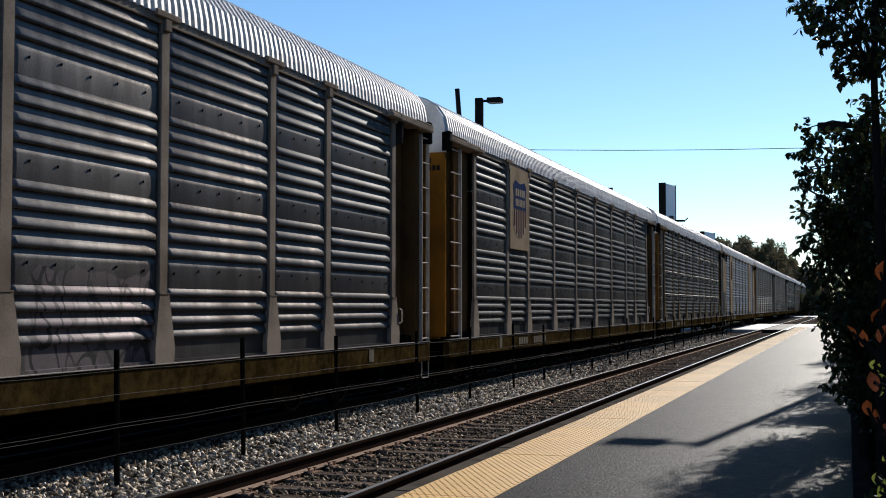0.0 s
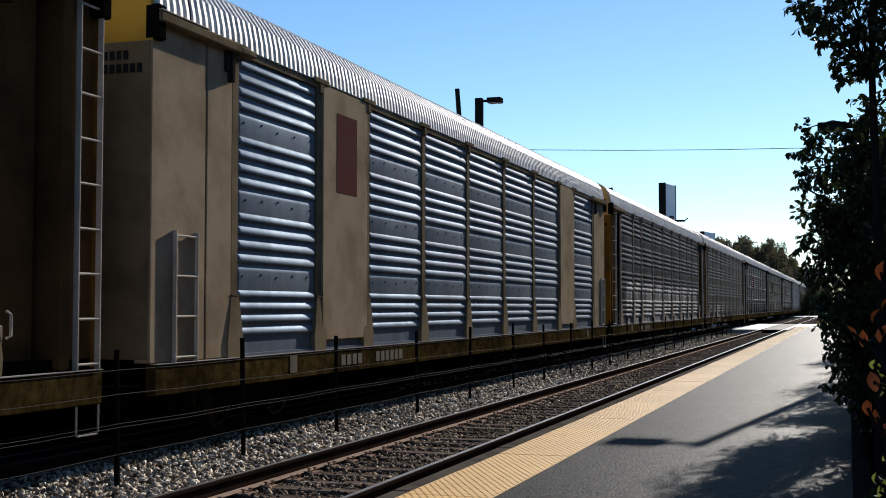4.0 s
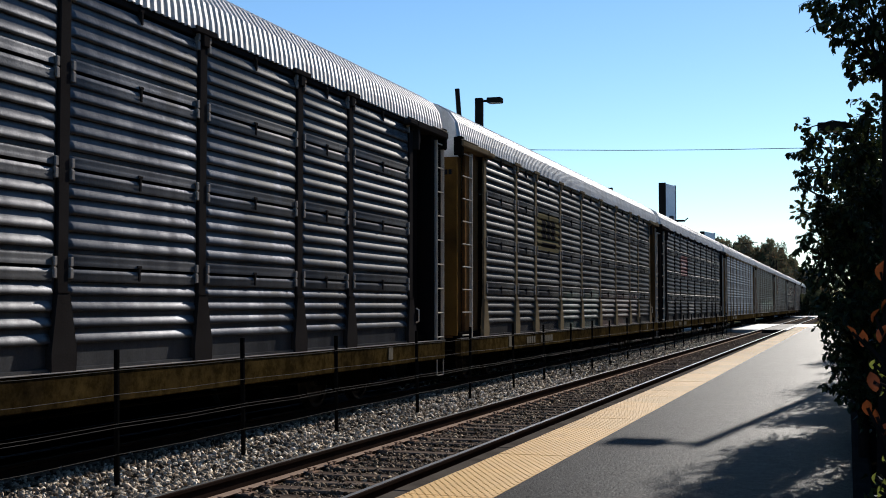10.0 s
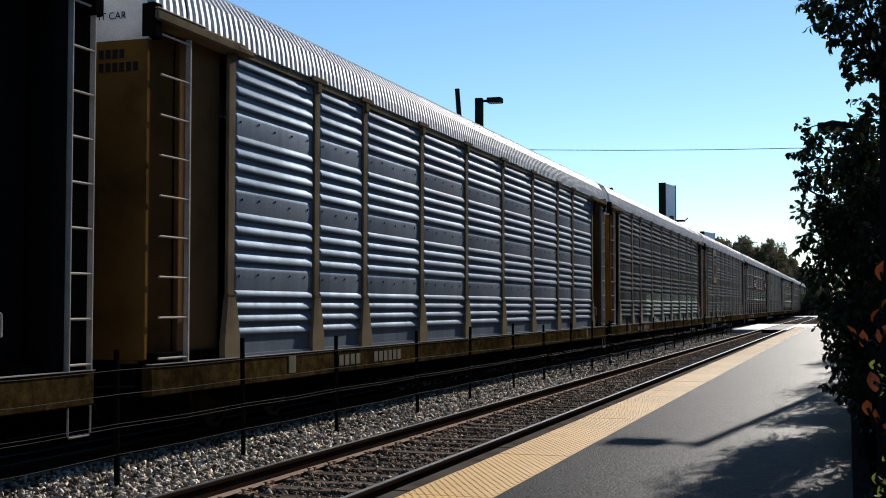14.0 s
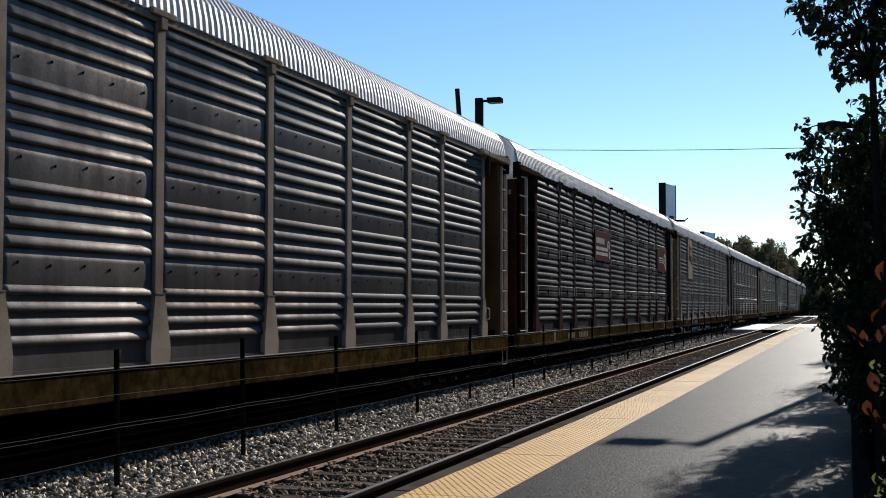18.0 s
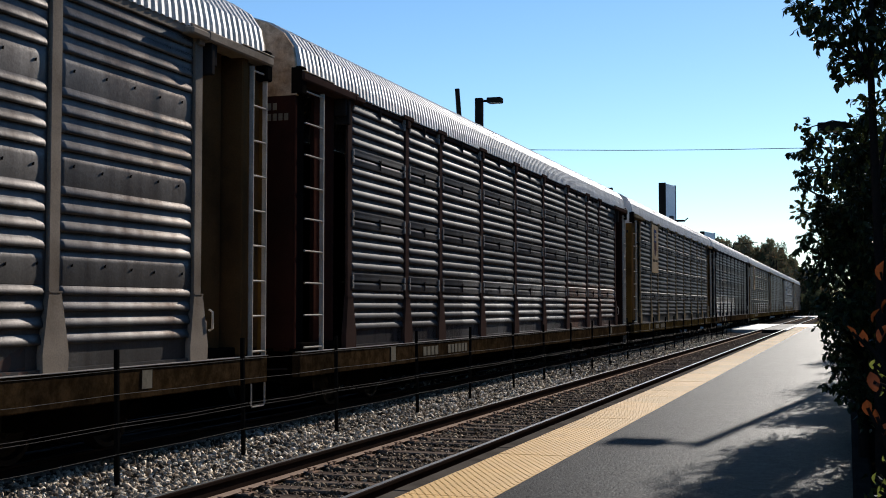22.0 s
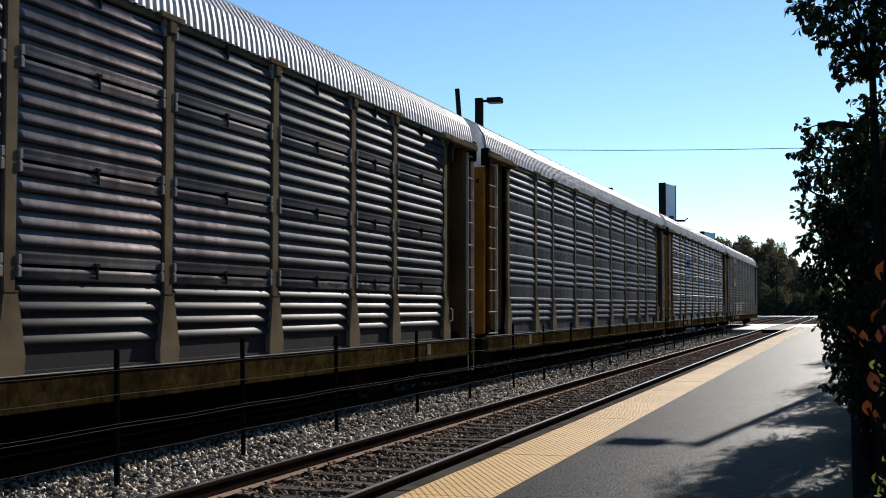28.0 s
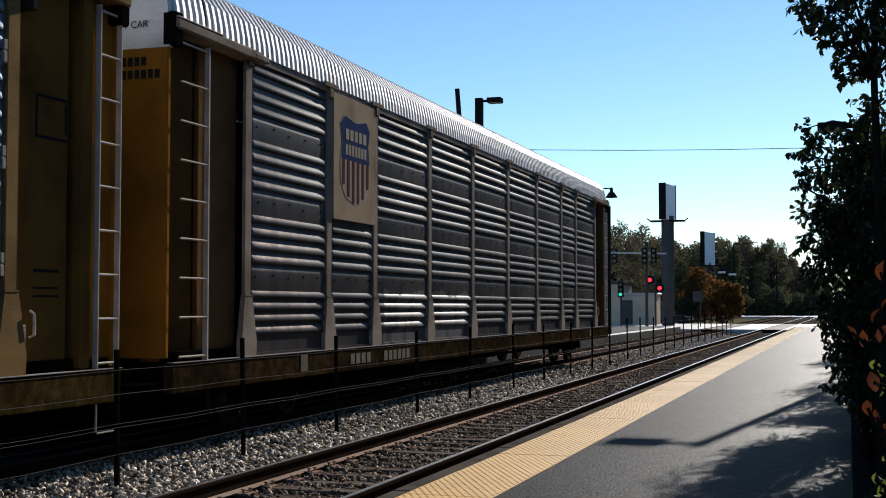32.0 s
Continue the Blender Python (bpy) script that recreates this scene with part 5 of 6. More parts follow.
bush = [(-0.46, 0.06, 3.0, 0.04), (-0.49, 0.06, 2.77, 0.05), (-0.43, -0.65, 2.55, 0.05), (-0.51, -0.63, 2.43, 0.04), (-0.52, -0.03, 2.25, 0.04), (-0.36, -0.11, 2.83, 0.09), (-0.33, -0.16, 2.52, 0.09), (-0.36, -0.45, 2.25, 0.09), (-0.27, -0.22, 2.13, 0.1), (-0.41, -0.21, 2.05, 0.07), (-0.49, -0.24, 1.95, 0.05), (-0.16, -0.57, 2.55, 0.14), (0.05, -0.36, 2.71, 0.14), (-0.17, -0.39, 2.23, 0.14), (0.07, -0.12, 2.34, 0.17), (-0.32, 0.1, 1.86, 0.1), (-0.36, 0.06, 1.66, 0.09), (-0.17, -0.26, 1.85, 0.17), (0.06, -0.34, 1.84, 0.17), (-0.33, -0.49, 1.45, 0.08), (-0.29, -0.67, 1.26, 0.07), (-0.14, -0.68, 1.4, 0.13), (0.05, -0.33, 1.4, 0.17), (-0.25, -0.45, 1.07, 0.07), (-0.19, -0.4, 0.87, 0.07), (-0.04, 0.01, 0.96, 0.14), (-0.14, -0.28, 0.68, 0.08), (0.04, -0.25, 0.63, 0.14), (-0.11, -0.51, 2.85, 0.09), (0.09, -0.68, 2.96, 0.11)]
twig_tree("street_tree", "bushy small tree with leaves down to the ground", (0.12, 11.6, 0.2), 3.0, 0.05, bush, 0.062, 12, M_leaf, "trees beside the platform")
for k, (x, y, h, sd) in enumerate(((0.72, 13.0, 3.0, 20), (0.8, 15.2, 3.4, 21), (0.6, 18.8, 3.7, 22), (0.78, 22.8, 3.8, 23), (1.1, 31.0, 3.6, 24), (1.0, 41.0, 3.6, 25), (1.0, 54.0, 3.6, 26), (3.4, 13.0, 5.0, 27), (4.0, 20.0, 6.0, 28))):
    tree("street_tree", "bushy small tree in the planting bed by the platform", (x, y, 0.2), h, 0.06, random_clumps(sd, 0.5, h, 0.9 if x < 3 else 1.8, 16, 0.28, 0.5), 13000 if y < 24 else 9000, 0.085, sd, M_leaf,
         "trees beside the platform")
for k, (x, y, h) in enumerate(((0.62, 3.9, 0.9), (0.6, 5.0, 0.95), (0.66, 6.3, 1.05), (0.7, 7.6, 1.1), (0.85, 8.8, 1.1), (0.88, 10.1, 1.1), (0.95, 13.2, 1.15), (0.95, 16.8, 1.15))):
    tree("shrub", "dense low dark shrub in the planting bed", (x, y, 0.1), h * 0.7, 0.015, random_clumps(80 + k, 0.1, h, 0.42, 18, 0.14, 0.26), 5200, 0.07, 80 + k, M_leaf, "shrubs in the planting bed")
# crowns out of view, added to take skylight off the platform's right side
for k, (x, y) in enumerate(((3.7, 8.5), (4.0, 13.0), (4.4, 17.5))):
    tree("street_tree", "unseen tall tree added to block sky above the platform", (x, y, 0.1), 7.6, 0.1, random_clumps(120 + k, 4.0, 8.4, 1.5, 16, 0.5, 0.8), 7000, 0.16, 130 + k, M_leaf,
         "trees beside the platform")
RED_LEAVES = [(-0.012, 0.0, 1.444), (0.01, 0.0, 1.43), (0.034, 0.0, 1.478), (0.048, 0.0, 1.57), (0.054, 0.0, 1.501), (0.049, 0.0, 1.442), (0.029, 0.0, 1.341), (0.017, 0.0, 1.287), (0.035, 0.0, 1.269), (0.05, 0.0, 1.244), (0.068, 0.0, 1.384), (0.072, 0.0, 1.314)]
GREEN_LEAVES = [(0.029, 0.0, 1.378), (0.043, 0.0, 1.372), (0.047, 0.0, 1.351), (0.045, 0.0, 1.325), (0.029, 0.0, 1.14), (0.044, 0.0, 1.129), (0.049, 0.0, 1.179), (0.037, 0.0, 1.115), (0.076, 0.0, 1.198)]
M_leaf_red = stuff_mat("autumn red leaves", [(0.0, (0.04, 0.01, 0.007)), (0.5, (0.12, 0.036, 0.012)), (1.0, (0.06, 0.016, 0.01))], 0.45, 60, 0, 0.25, 0.25)
M_leaf_lime = stuff_mat("yellow green leaves", [(0.0, (0.1, 0.14, 0.03)), (1.0, (0.2, 0.22, 0.05))], 0.5, 60, 0, 0.35, 0.2)
near_shrub = thing("shrub", "near shrub with red and green autumn leaves", "shrub", (0.02, 2.75, 0.1))
part("stem", limbs((0.09, 0, 1.3), (0.09, 0, -0.1), 0.006, RED_LEAVES + GREEN_LEAVES, random.Random(4)).data("stem", M_bark, True), near_shrub)
r6 = random.Random(18)
outline = [(0.0, -0.5), (0.14, -0.42), (0.26, -0.2), (0.3, 0.02), (0.24, 0.24), (0.12, 0.42), (0.0, 0.58), (-0.12, 0.42), (-0.24, 0.24), (-0.3, 0.02), (-0.26, -0.2), (-0.14, -0.42)]
leaf_faces = [(0, 1, 12), (1, 2, 12), (2, 3, 13), (2, 13, 12), (3, 4, 13), (4, 14, 13), (4, 5, 14), (5, 6, 14), (6, 7, 14), (7, 8, 14), (8, 13, 14), (8, 9, 13),
              (9, 10, 13), (10, 12, 13), (10, 11, 12), (11, 0, 12)]
for spots_, mat_, s0, s1 in ((RED_LEAVES, M_leaf_red, 0.026, 0.044), (GREEN_LEAVES, M_leaf_lime, 0.018, 0.03)):
    for c in spots_:
        turn = Euler((r6.uniform(0.9, 2.2), r6.uniform(-0.6, 0.6), r6.uniform(0, 6.28))).to_matrix()
        sz = r6.uniform(s0, s1)
        lv = [Vector(c) + turn @ (Vector((x, y, 0.5 * abs(x) - 0.35 * y * y)) * sz) for x, y in outline]
        lv += [Vector(c) + turn @ (Vector((0, y, -0.35 * y * y)) * sz) for y in (-0.2, 0.05, 0.3)]
        part("leaf", bulk("leaf", lv, leaf_faces, mat_), near_shrub)

# ---- far side: lamps, signals, signs, woods ----
def lamp_post(base, h, arm, heads=1, r=0.07, group="lamps of the station"):
    root = thing("street_lamp", "dark bronze lamp post with a flat shoebox head", "street lamp", base, group)
    part("pole", Mesh().box(-r, r, -r, r, 0, h, 0.01).data("pole", M_pole), root)
    part("base", Mesh().box(-0.16, 0.16, -0.16, 0.16, 0, 0.25, 0.03).data("base", M_concrete), root)
    sg = 1 if arm > 0 else -1
    part("arm", Mesh().box(min(0, arm * 0.4), max(0, arm * 0.4), -0.035, 0.035, h - 0.14, h - 0.06, 0.01).data("arm", M_pole), root)
    a, b = sorted((arm * 0.38, arm))
    part("lamp_head", Mesh().box(a, b, -0.18, 0.18, h - 0.19, h - 0.01, 0.025).data("lamp_head", M_pole), root)
    part("lens", Mesh().box(a + 0.08, b - 0.04, -0.14, 0.14, h - 0.2, h - 0.188).data("lens", M_cap), root)
    return root


lamp_post((0.4, 27.2, 0.19), 5.25, -0.95)
lamp_post((-11.75, 40.1, 0.2), 8.4, 0.8, r=0.12)
pole = thing("utility_pole", "leaning dark wooden utility pole", "utility pole", (-12.0, 40.6, 0.2))
part("shaft", Mesh().tube((0, 0, -0.1), (-0.5, -0.6, 8.75), 0.12, 0.08, 10).data("shaft", M_bark), pole)

wire = thing("overhead_cable", "thin cable slung high across the tracks", "cable")
wp = [Vector((-30 + 4 * k, 53.5 + 4 * k * 0.29, 9.05 + 0.0016 * (-30 + 4 * k + 9) ** 2)) for k in range(14)]
part("cable", Mesh().line(wp, 0.016).data("cable", M_pole), wire)
for w_ in (wp[0], wp[-1]):
    sp_ = thing("utility_pole", "tall wooden pole carrying the cable", "utility pole", (w_.x, w_.y, 0.0))
    part("shaft", Mesh().tube((0, 0, -0.3), (0, 0, w_.z + 0.4), 0.15, 0.1, 10).data("shaft", M_bark), sp_)


def billboard(base, col, z0, z1, width, yaw, label):
    root = thing("billboard", label, "billboard", Matrix.Translation(base) @ Matrix.Rotation(radians(yaw), 4, "Z"))
    part("column", Mesh().tube((0, 0, -0.3), (0, 0, z0 + 0.3), col, n=18).data("column", M_grey_steel, True), root)
    part("board", Mesh().box(-width / 2, width / 2, -0.25, 0.25, z0, z1, 0.03).data("board", M_poster), root)
    part("poster", Mesh().box(-width / 2 + 0.12, width / 2 - 0.12, -0.27, -0.255, z0 + 0.12, z1 - 0.12).data("poster", M_poster), root, label="pale blank poster face")
    for sx in (-1, 1):
        part("frame", Mesh().box(sx * width / 2 - 0.05, sx * width / 2 + 0.05, -0.3, 0.28, z0 - 0.04, z1 + 0.04, 0.02).data("frame", M_pole), root)
    back = Matrix.Rotation(radians(-yaw), 4, "Z")
    deck = part("catwalk", Mesh().box(-width / 2, width / 2, -0.45, 0.45, z0 - 0.16, z0 - 0.04, 0.02).data("catwalk", M_pole), root, back)
    for sx in (-1, 1):
        part("lamp_arm", Mesh().tube((sx * width / 2, 0, z0 - 0.1), (sx * (width / 2 + 0.3), 0, z0 + 0.12), 0.05, n=6).data("lamp_arm", M_pole), deck)
    return root


M_grey_steel = weathered("grey painted steel", (0.08, 0.078, 0.076), (0.045, 0.043, 0.042), 0.5, 0.6, scale=0.8, grain=10)
M_poster = weathered("pale poster", (0.82, 0.84, 0.86), (0.7, 0.72, 0.75), 0.3, 0.5, scale=0.6, grain=8)
billboard((-13.7, 100.7, 0), 0.5, 8.5, 11.35, 2.7, 80, "tall billboard on a thick grey steel column")
billboard((-17.0, 162.5, 0), 0.35, 6.8, 11.0, 4.4, 78, "smaller billboard on a steel post")

M_beige = weathered("beige wall", (0.5, 0.42, 0.32), (0.3, 0.25, 0.19), 0.5, 0.8, scale=0.8)
M_glass = weathered("dark window", (0.03, 0.035, 0.04), (0.05, 0.05, 0.05), 0.3, 0.15, 0.0, spec=0.5)
hut = thing("signal_house", "small beige building beside the crossing", "building", (-17.2, 106, 0))
part("wall", Mesh().box(-1.9, 1.9, -1.5, 1.5, -0.3, 2.5, 0.02).data("wall", M_beige), hut)
part("roof", Mesh().box(-2.1, 2.1, -1.7, 1.7, 2.5, 2.66, 0.03).data("roof", M_roadpale), hut)
part("door", Mesh().box(-0.9, 0.0, -1.53, -1.5, 0.0, 2.05, 0.01).data("door", M_grey_steel), hut)
hut2 = thing("shop", "low beige building with a flat roof behind the crossing", "building", (-24.0, 118, 0))
part("wall", Mesh().box(-4, 4, -3, 3, -0.3, 3.6, 0.02).data("wall", M_beige), hut2)
part("roof", Mesh().box(-4.3, 4.3, -3.3, 3.3, 3.6, 3.85, 0.04).data("roof", M_grey_steel), hut2)
for k in range(3):
    part("window", Mesh().box(-3.2 + 2.3 * k, -1.6 + 2.3 * k, -3.04, -3.0, 1.0, 2.3, 0.01).data("window", M_glass), hut2)

G_red, G_green, G_white = glow("red lamp", (0.9, 0.03, 0.05), 1.1), glow("green lamp", (0.05, 0.6, 0.4), 0.7), glow("white lamp", (1, 0.97, 0.9), 3.0)


def signal_head(parent, at, lit, g):
    hd = part("signal_head", Mesh().box(-0.2, 0.2, -0.15, 0.15, -0.55, 0.55, 0.03).data("signal_head", M_dark), parent, at)
    for k, z in enumerate((0.35, 0.0, -0.35)):
        part("lens", Mesh().tube((0, -0.15, z), (0, -0.19, z), 0.12, n=14).data("lens", g if k == lit else M_glass), hd)
        part("visor", Mesh().box(-0.14, 0.14, -0.36, -0.15, z + 0.12, z + 0.14).data("visor", M_dark), hd)


mast = thing("traffic_signal", "traffic signal mast with long arm over the road", "traffic signal", (-13.8, 90.1, 0))
part("pole", Mesh().tube((0, 0, -0.3), (0, 0, 6.2), 0.12, 0.09, 12).data("pole", M_grey_steel), mast)
part("arm", Mesh().tube((-3.0, -0.5, 5.45), (1.4, 0.3, 5.35), 0.055, 0.06, 8).data("arm", M_cap), mast, label="pale grey mast arm")
for x in (-2.3, -0.1, 0.55):
    signal_head(mast, (x, -0.15, 5.2), -1, G_red)
crossing_signal = thing("crossing_signal", "crossing signal with red flashing lamps", "crossing signal", (-13.2, 90.3, 0))
part("pole", Mesh().tube((0, 0, -0.3), (0, 0, 4.0), 0.07, n=10).data("pole", M_grey_steel), crossing_signal)
for x, z in ((-0.38, 3.45), (0.33, 2.85)):
    hd = part("lamp_disc", Mesh().tube((x, -0.1, z), (x, -0.16, z), 0.34, n=20).data("lamp_disc", M_dark), crossing_signal)
    part("lens", Mesh().tube((x, -0.16, z), (x, -0.2, z), 0.15, n=16).data("lens", G_red), hd)
side_signal = thing("traffic_signal", "small signal post with green lamp", "traffic signal", (-15.6, 89.7, 0))
part("pole", Mesh().tube((0, 0, -0.3), (0, 0, 3.6), 0.07, n=10).data("pole", M_grey_steel), side_signal)
signal_head(side_signal, (0, -0.1, 2.75), 2, G_green)
acorn = thing("street_lamp", "black lamp post with hanging bell lantern", "street lamp", (-12.0, 59.3, 0.2), "lamps of the station")
part("pole", Mesh().tube((0, 0, 0), (0, 0, 7.1), 0.1, 0.06, 10).data("pole", M_pole), acorn)
part("arm", Mesh().tube((0, 0, 7.05), (1.25, 0.05, 7.05), 0.03, n=6).data("arm", M_pole), acorn)
part("lantern", Mesh().tube((1.25, 0.05, 7.08), (1.25, 0.05, 6.85), 0.06, 0.09, 10).tube((1.25, 0.05, 6.85), (1.25, 0.05, 6.6), 0.13, 0.3, 12).data("lantern", M_pole), acorn)
post1 = thing("steel_post", "thick dark steel post on the far platform", "post", (-11.0, 59.4, 0.2))
part("shaft", Mesh().box(-0.17, 0.17, -0.17, 0.17, 0, 6.2, 0.02).data("shaft", M_pole), post1)
sign_post = thing("road_sign", "square sign seen from behind on a post", "road sign", (-10.7, 96.5, 0))
part("pole", Mesh().tube((0, 0, -0.3), (0, 0, 2.7), 0.04, n=8).data("pole", M_grey_steel), sign_post)
part("panel", Mesh().box(-0.55, 0.2, -0.03, -0.005, 1.9, 2.7, 0.004).data("panel", M_grey_steel), sign_post)
for x, y, h, tiltx in ((-14.7, 173.8, 10.2, 3.2), (-10.8, 206.8, 9.0, 1.5), (-7.2, 240.0, 8.5, 1.2)):
    up_ = thing("utility_pole", "wooden utility pole with lamp arm", "utility pole", (x, y, -0.1), "poles along the road")
    part("shaft", Mesh().tube((0, 0, 0), (0, 0, h), 0.14, 0.09, 8).data("shaft", M_bark), up_)
    part("arm", Mesh().tube((0, 0, h - 0.2), (tiltx, 0.1, h + 0.1), 0.05, n=6).data("arm", M_pole), up_)
    part("crossbar", Mesh().box(-0.9, 0.9, -0.05, 0.05, h - 1.2, h - 1.08, 0.01).data("crossbar", M_bark), up_)

M_wood_a = stuff_mat("autumn woods", [(0.0, (0.075, 0.085, 0.05)), (0.45, (0.125, 0.12, 0.075)), (0.8, (0.19, 0.145, 0.09)), (1.0, (0.26, 0.145, 0.075))], 0.8, 4, 0, 0.22, 0.0)
M_wood_b = stuff_mat("green woods", [(0.0, (0.04, 0.052, 0.03)), (0.7, (0.065, 0.075, 0.042)), (1.0, (0.1, 0.09, 0.05))], 0.8, 4, 0, 0.25, 0.0)
M_wood_c = stuff_mat("orange autumn crown", [(0.0, (0.1, 0.05, 0.02)), (0.5, (0.22, 0.08, 0.025)), (1.0, (0.2, 0.14, 0.04))], 0.7, 4, 0, 0.3, 0.0)
WOODS = []
for k, (mat, lab) in enumerate(((M_wood_a, "tall broadleaf tree in brown autumn leaf"), (M_wood_b, "tall dark green broadleaf tree"), (M_wood_a, "thinning autumn tree with bare top twigs"))):
    WOODS.append(tree("tree", lab, (-60 - 12 * k, 330, -0.1), 13, 0.25, random_clumps(50 + k, 3.0, 14.0, 4.2, 22, 1.0, 1.9), 3000, 0.5, 60 + k, mat, "woods beyond the crossing"))
rt_ = random.Random(77)
spots = []
for k in range(46):
    f = k / 45
    x = -66 + 62.5 * f + rt_.uniform(-1.5, 1.5)
    y = 225 + 70 * rt_.random() + 40 * f
    top = 17.5 if x < -38 else 14.5 if x < -26 else 16.5 if x < -14 else 15.0 if x < -10 else 11.5
    spots.append((x, y, top / 15.5 * rt_.uniform(0.82, 1.02)))
for k, (x, y, s) in enumerate(spots):
    t_ = copy_thing(WOODS[k % 3], Matrix.Identity(4))
    t_.matrix_basis = Matrix.Translation((x, y, -0.1)) @ Matrix.Rotation(rt_.uniform(0, 6.28), 4, "Z") @ Matrix.Diagonal((s, s, s, 1))
for (x, y, h, mat, lab, sd) in ((-13.2, 123.0, 5.0, M_wood_c, "small tree in orange autumn leaf beside the road", 71), (-11.2, 124.5, 3.6, M_wood_c, "small orange autumn tree by the crossing", 72),
                                (-15.9, 121.0, 5.2, M_wood_b, "dark green tree behind the billboard column", 73), (-21.0, 126.0, 8.0, M_wood_a, "brown autumn tree behind the signals", 74),
                                (-27.0, 128.0, 9.0, M_wood_a, "brown autumn tree behind the low building", 75)):
    tree("tree", lab, (x, y, -0.1), h * 0.8, 0.1, random_clumps(sd, 0.5, h, h * 0.42, 24, h * 0.1, h * 0.2), 6000, 0.28, sd, mat)
# the mass of the woods behind, and the undergrowth at its foot
wn_ = 90000
wx = rng.uniform(-95, -2.5, wn_)
wtop = np.interp(wx, [-95, -60, -47, -41, -35, -30, -25, -20, -14, -10.3, -7, -5, -2.5], [20, 20, 20, 18.5, 15.5, 15.5, 17.4, 16.8, 15.6, 11.2, 7.4, 3.5, 2.0])
wtop = wtop * (0.9 + 0.12 * np.sin(wx * 1.9) * np.sin(wx * 0.77 + 1) + 0.05 * np.sin(wx * 5.3))
wz = wtop * np.sqrt(rng.random(wn_))
hv, hf = leaves(np.stack([wx, 282 + rng.uniform(-7, 7, wn_) + 3 * np.sin(wx * 1.3), wz], 1), 0.62, rng)
tagged(new("far_woods", bulk("far_woods", hv, hf, M_wood_a)), "brown and green autumn woods on the far side of the road", "woods", kind="stuff")
ux = rng.uniform(-60, -4, 40000)
hv, hf = leaves(np.stack([ux, rng.uniform(210, 220, 40000), rng.random(40000) ** 1.2 * (3.8 + 1.2 * np.sin(ux * 0.9) + 0.8 * np.sin(ux * 2.3 + 1))], 1), 0.55, rng)
tagged(new("undergrowth", bulk("undergrowth", hv, hf, M_wood_b)), "dense undergrowth along the edge of the woods", "undergrowth", kind="stuff")
# unseen tree belt, added to close the platform's side and rear and cut skylight
bn = 44000
ang = rng.random(bn)
bx_ = np.where(ang < 0.85, rng.uniform(6, 10, bn), rng.uniform(-60, 10, bn))
by_ = np.where(ang < 0.85, rng.uniform(-60, 240, bn), rng.uniform(-64, -58, bn))
bx_ = bx_ + np.maximum(by_ - 75, 0) * 0.06
bz_ = rng.random(bn) * (9.0 + 2.5 * np.sin(by_ * 0.35) + 1.5 * np.sin(bx_ * 0.7))
hv, hf = leaves(np.stack([bx_, by_, bz_], 1), 1.3, rng)
tagged(new("tree_belt", bulk("tree_belt", hv, hf, M_leaf)), "added belt of leafy trees, out of view, that blocks low skylight", "woods", kind="stuff")
for x, y, h in ((-11.9, 126.5, 5.0), (-10.9, 127.0, 4.8)):
    lp = thing("street_lamp", "small parking lamp with a pale head", "street lamp", (x, y, -0.2), "parking lamps")
    part("pole", Mesh().tube((0, 0, 0), (0, 0, h), 0.05, n=8).data("pole", M_pole), lp)
    part("lamp_head", Mesh().box(-0.35, 0.35, -0.2, 0.2, h, h + 0.2, 0.03).data("lamp_head", M_poster), lp)
notice = thing("road_sign", "small white notice board on a post", "road sign", (-12.0, 131.0, -0.2))
part("pole", Mesh().tube((0, 0, 0), (0, 0, 1.0), 0.04, n=8).data("pole", M_grey_steel), notice)
part("panel", Mesh().box(-0.4, 0.4, -0.05, -0.02, 0.7, 1.5, 0.005).data("panel", M_poster), notice)


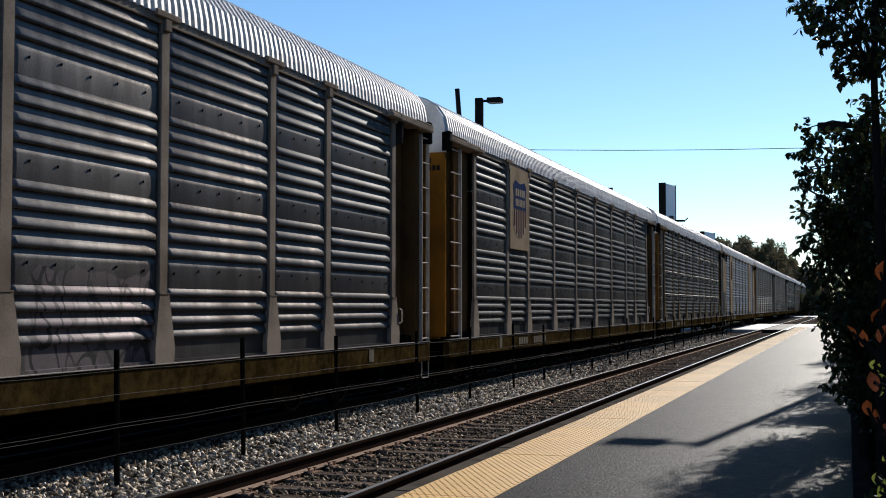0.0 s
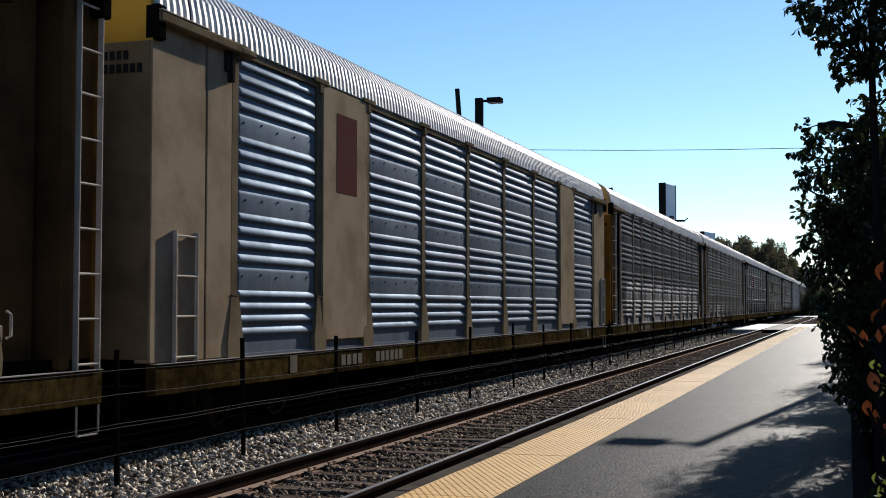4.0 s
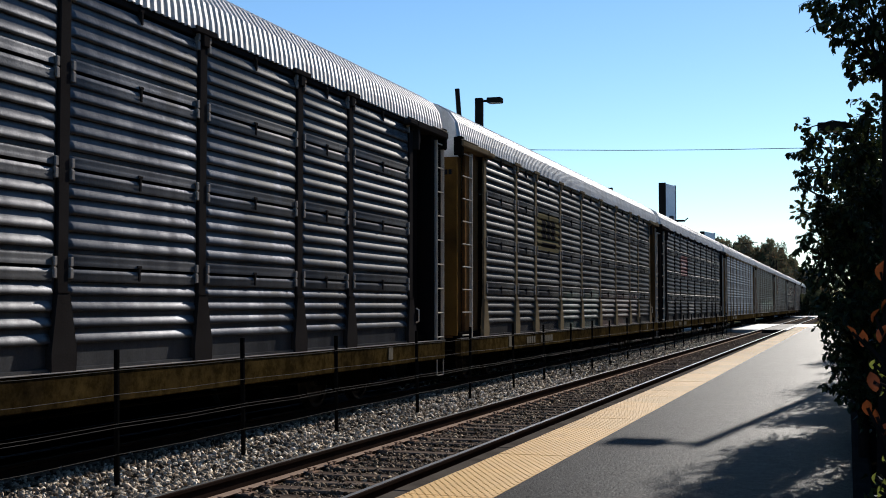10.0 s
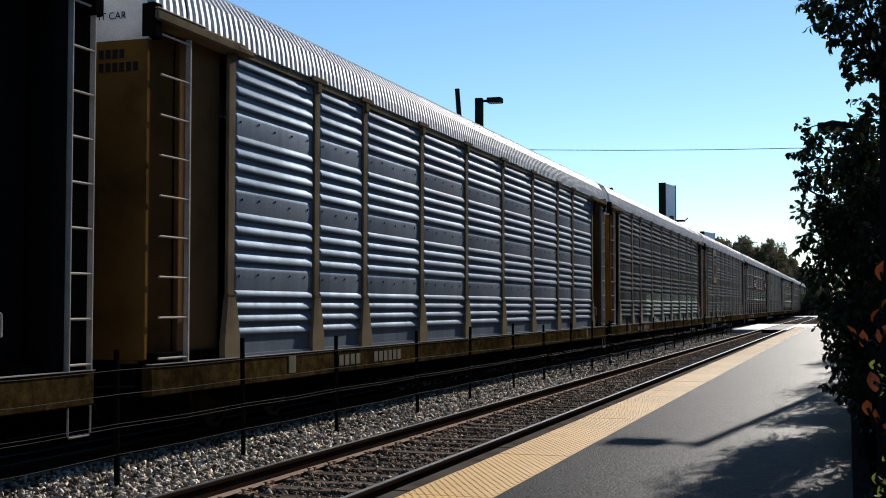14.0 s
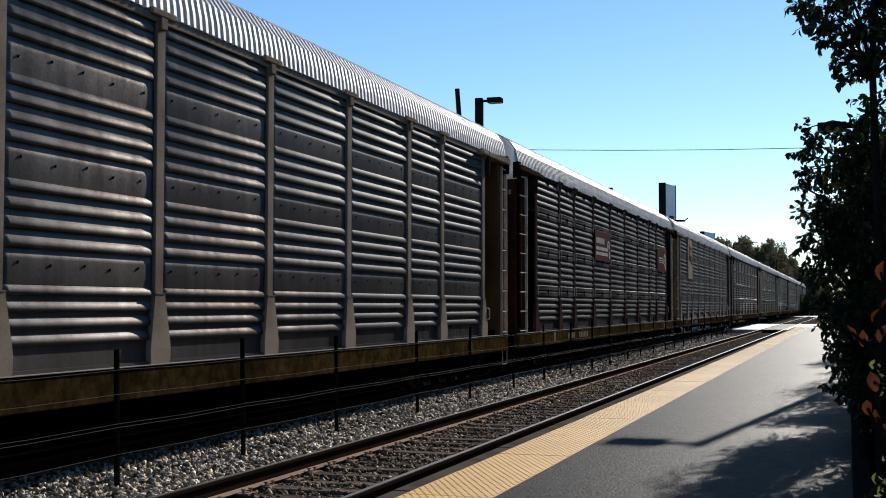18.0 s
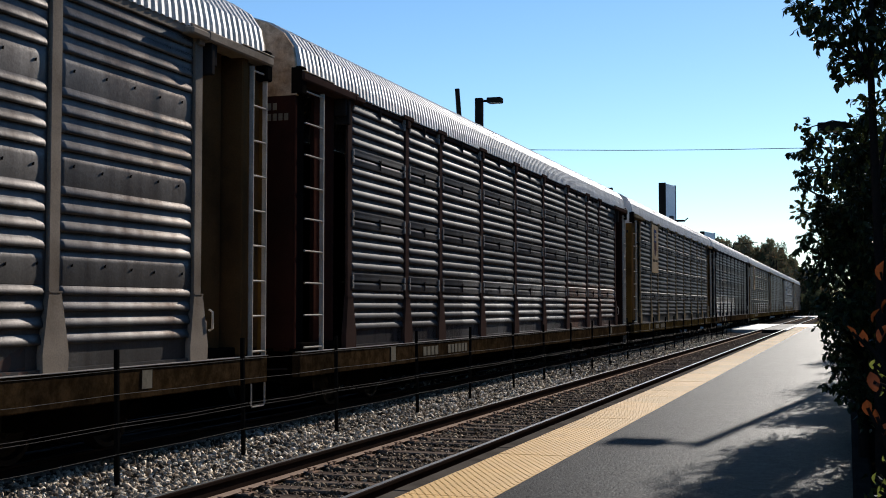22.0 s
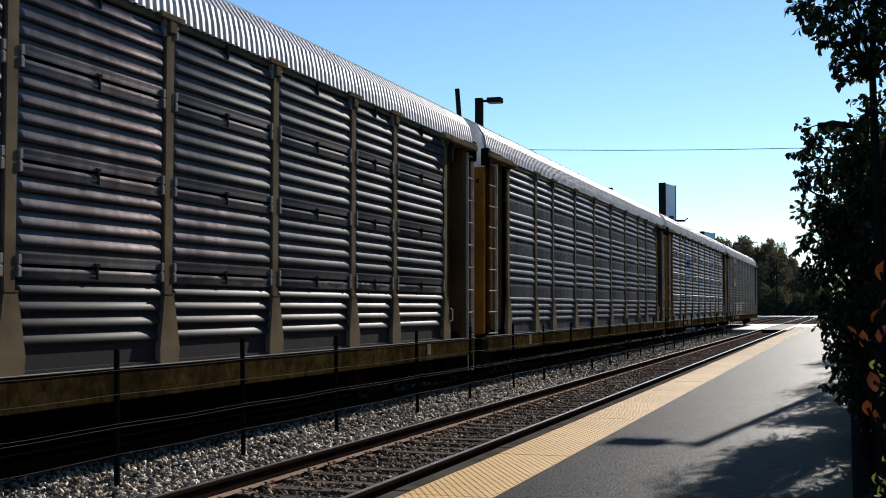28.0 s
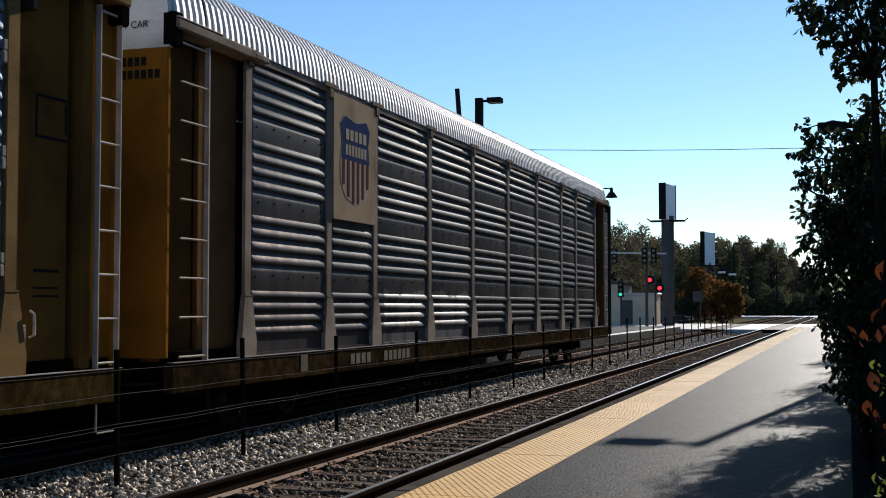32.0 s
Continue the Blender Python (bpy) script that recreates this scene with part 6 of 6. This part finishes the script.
def road_car(at, turn, paint, label):
    """A saloon car seen across the crossing."""
    root = thing("car", label, "car", Matrix.Translation(at) @ Matrix.Rotation(radians(turn), 4, "Z"))
    prof = [(-2.2, 0.35), (-2.25, 0.6), (-2.1, 0.85), (-1.2, 0.95), (1.5, 0.95), (2.1, 0.9), (2.25, 0.65), (2.2, 0.35)]
    n = len(prof)
    vs = [(x, y, z) for x in (-0.88, 0.88) for y, z in prof]
    part("body", Mesh().add(vs, [tuple(range(n)), tuple(range(2 * n - 1, n - 1, -1))] + [(i, (i + 1) % n, n + (i + 1) % n, n + i) for i in range(n)]).data("body", paint), root)
    cab = [(-1.1, 0.95), (-0.5, 1.42), (0.7, 1.45), (1.45, 0.95)]
    vs = [(x * (0.8 if z > 1 else 0.86), y, z) for x in (-1, 1) for y, z in cab]
    part("cabin", Mesh().add(vs, [(0, 1, 2, 3), (7, 6, 5, 4)] + [(i, (i + 1) % 4, 4 + (i + 1) % 4, 4 + i) for i in range(4)]).data("cabin", M_glass), root)
    part("roof", Mesh().box(-0.78, 0.78, -0.45, 0.68, 1.43, 1.48, 0.02).data("roof", paint), root)
    for sx in (-0.8, 0.8):
        for sy in (-1.4, 1.4):
            part("wheel", Mesh().tube((sx - 0.09, sy, 0.32), (sx + 0.09, sy, 0.32), 0.32, n=16).data("wheel", M_dark), root)
        part("headlight", Mesh().box(sx * 0.8 - 0.15, sx * 0.8 + 0.15, -2.27, -2.2, 0.62, 0.76, 0.02).data("headlight", M_glass), root)
    return root


M_carpaint = weathered("dark car paint", (0.02, 0.022, 0.028), (0.03, 0.03, 0.035), 0.2, 0.45, spec=0.1)
road_car((-15.6, 115.0, -0.3), 80, M_carpaint, "dark saloon car standing beyond the crossing")


# ---- how the train goes ----
def motions():
    # the slim tree leans and recovers in the wind
    sway = ((0, 0.0), (0.5, 0.6), (2, 0.6), (3.5, -0.4), (5.5, 0.5), (6.2, -0.4), (7, -0.5), (8.6, 0.8), (9, 0.6), (10.4, 1.7), (12, 1.2), (13.6, 1.2),
            (14.5, 0.8), (16.5, -0.1), (17, 0.3), (18.6, -0.4), (20.4, -0.3), (22, -0.4), (23.6, -0.7), (25.2, 0.0), (28.4, -0.2), (31.5, 0.0), (32, 0.0))
    walk(swaying, [(float(t), pose(0.22, 9.4, 0.2, 0, a, 0)) for t, a in sway])
    for i, car in enumerate(cars):
        walk(car, [(float(t), pose(TRACK_X, car_y(i, t), 0)) for t in range(33)])
    # wheels turn with the ground they cover while they pass between 150 m ahead and the camera
    for i, yt, w in spinning:
        dy, z = w.location.y, w.location.z
        times = [k / 30 for k in range(961) if -4.0 < car_y(i, k / 30) + yt < 150.0] or [0.0]
        rows = [(t, Matrix.Translation((0, dy, z)) @ Matrix.Rotation(-car_y(i, t) / 0.418, 4, "X")) for t in times]
        rows = ([(0.0, rows[0][1])] if times[0] > 0 else []) + rows + ([(32.0, rows[-1][1])] if times[-1] < 32 else [])
        walk(w, rows)


motions()
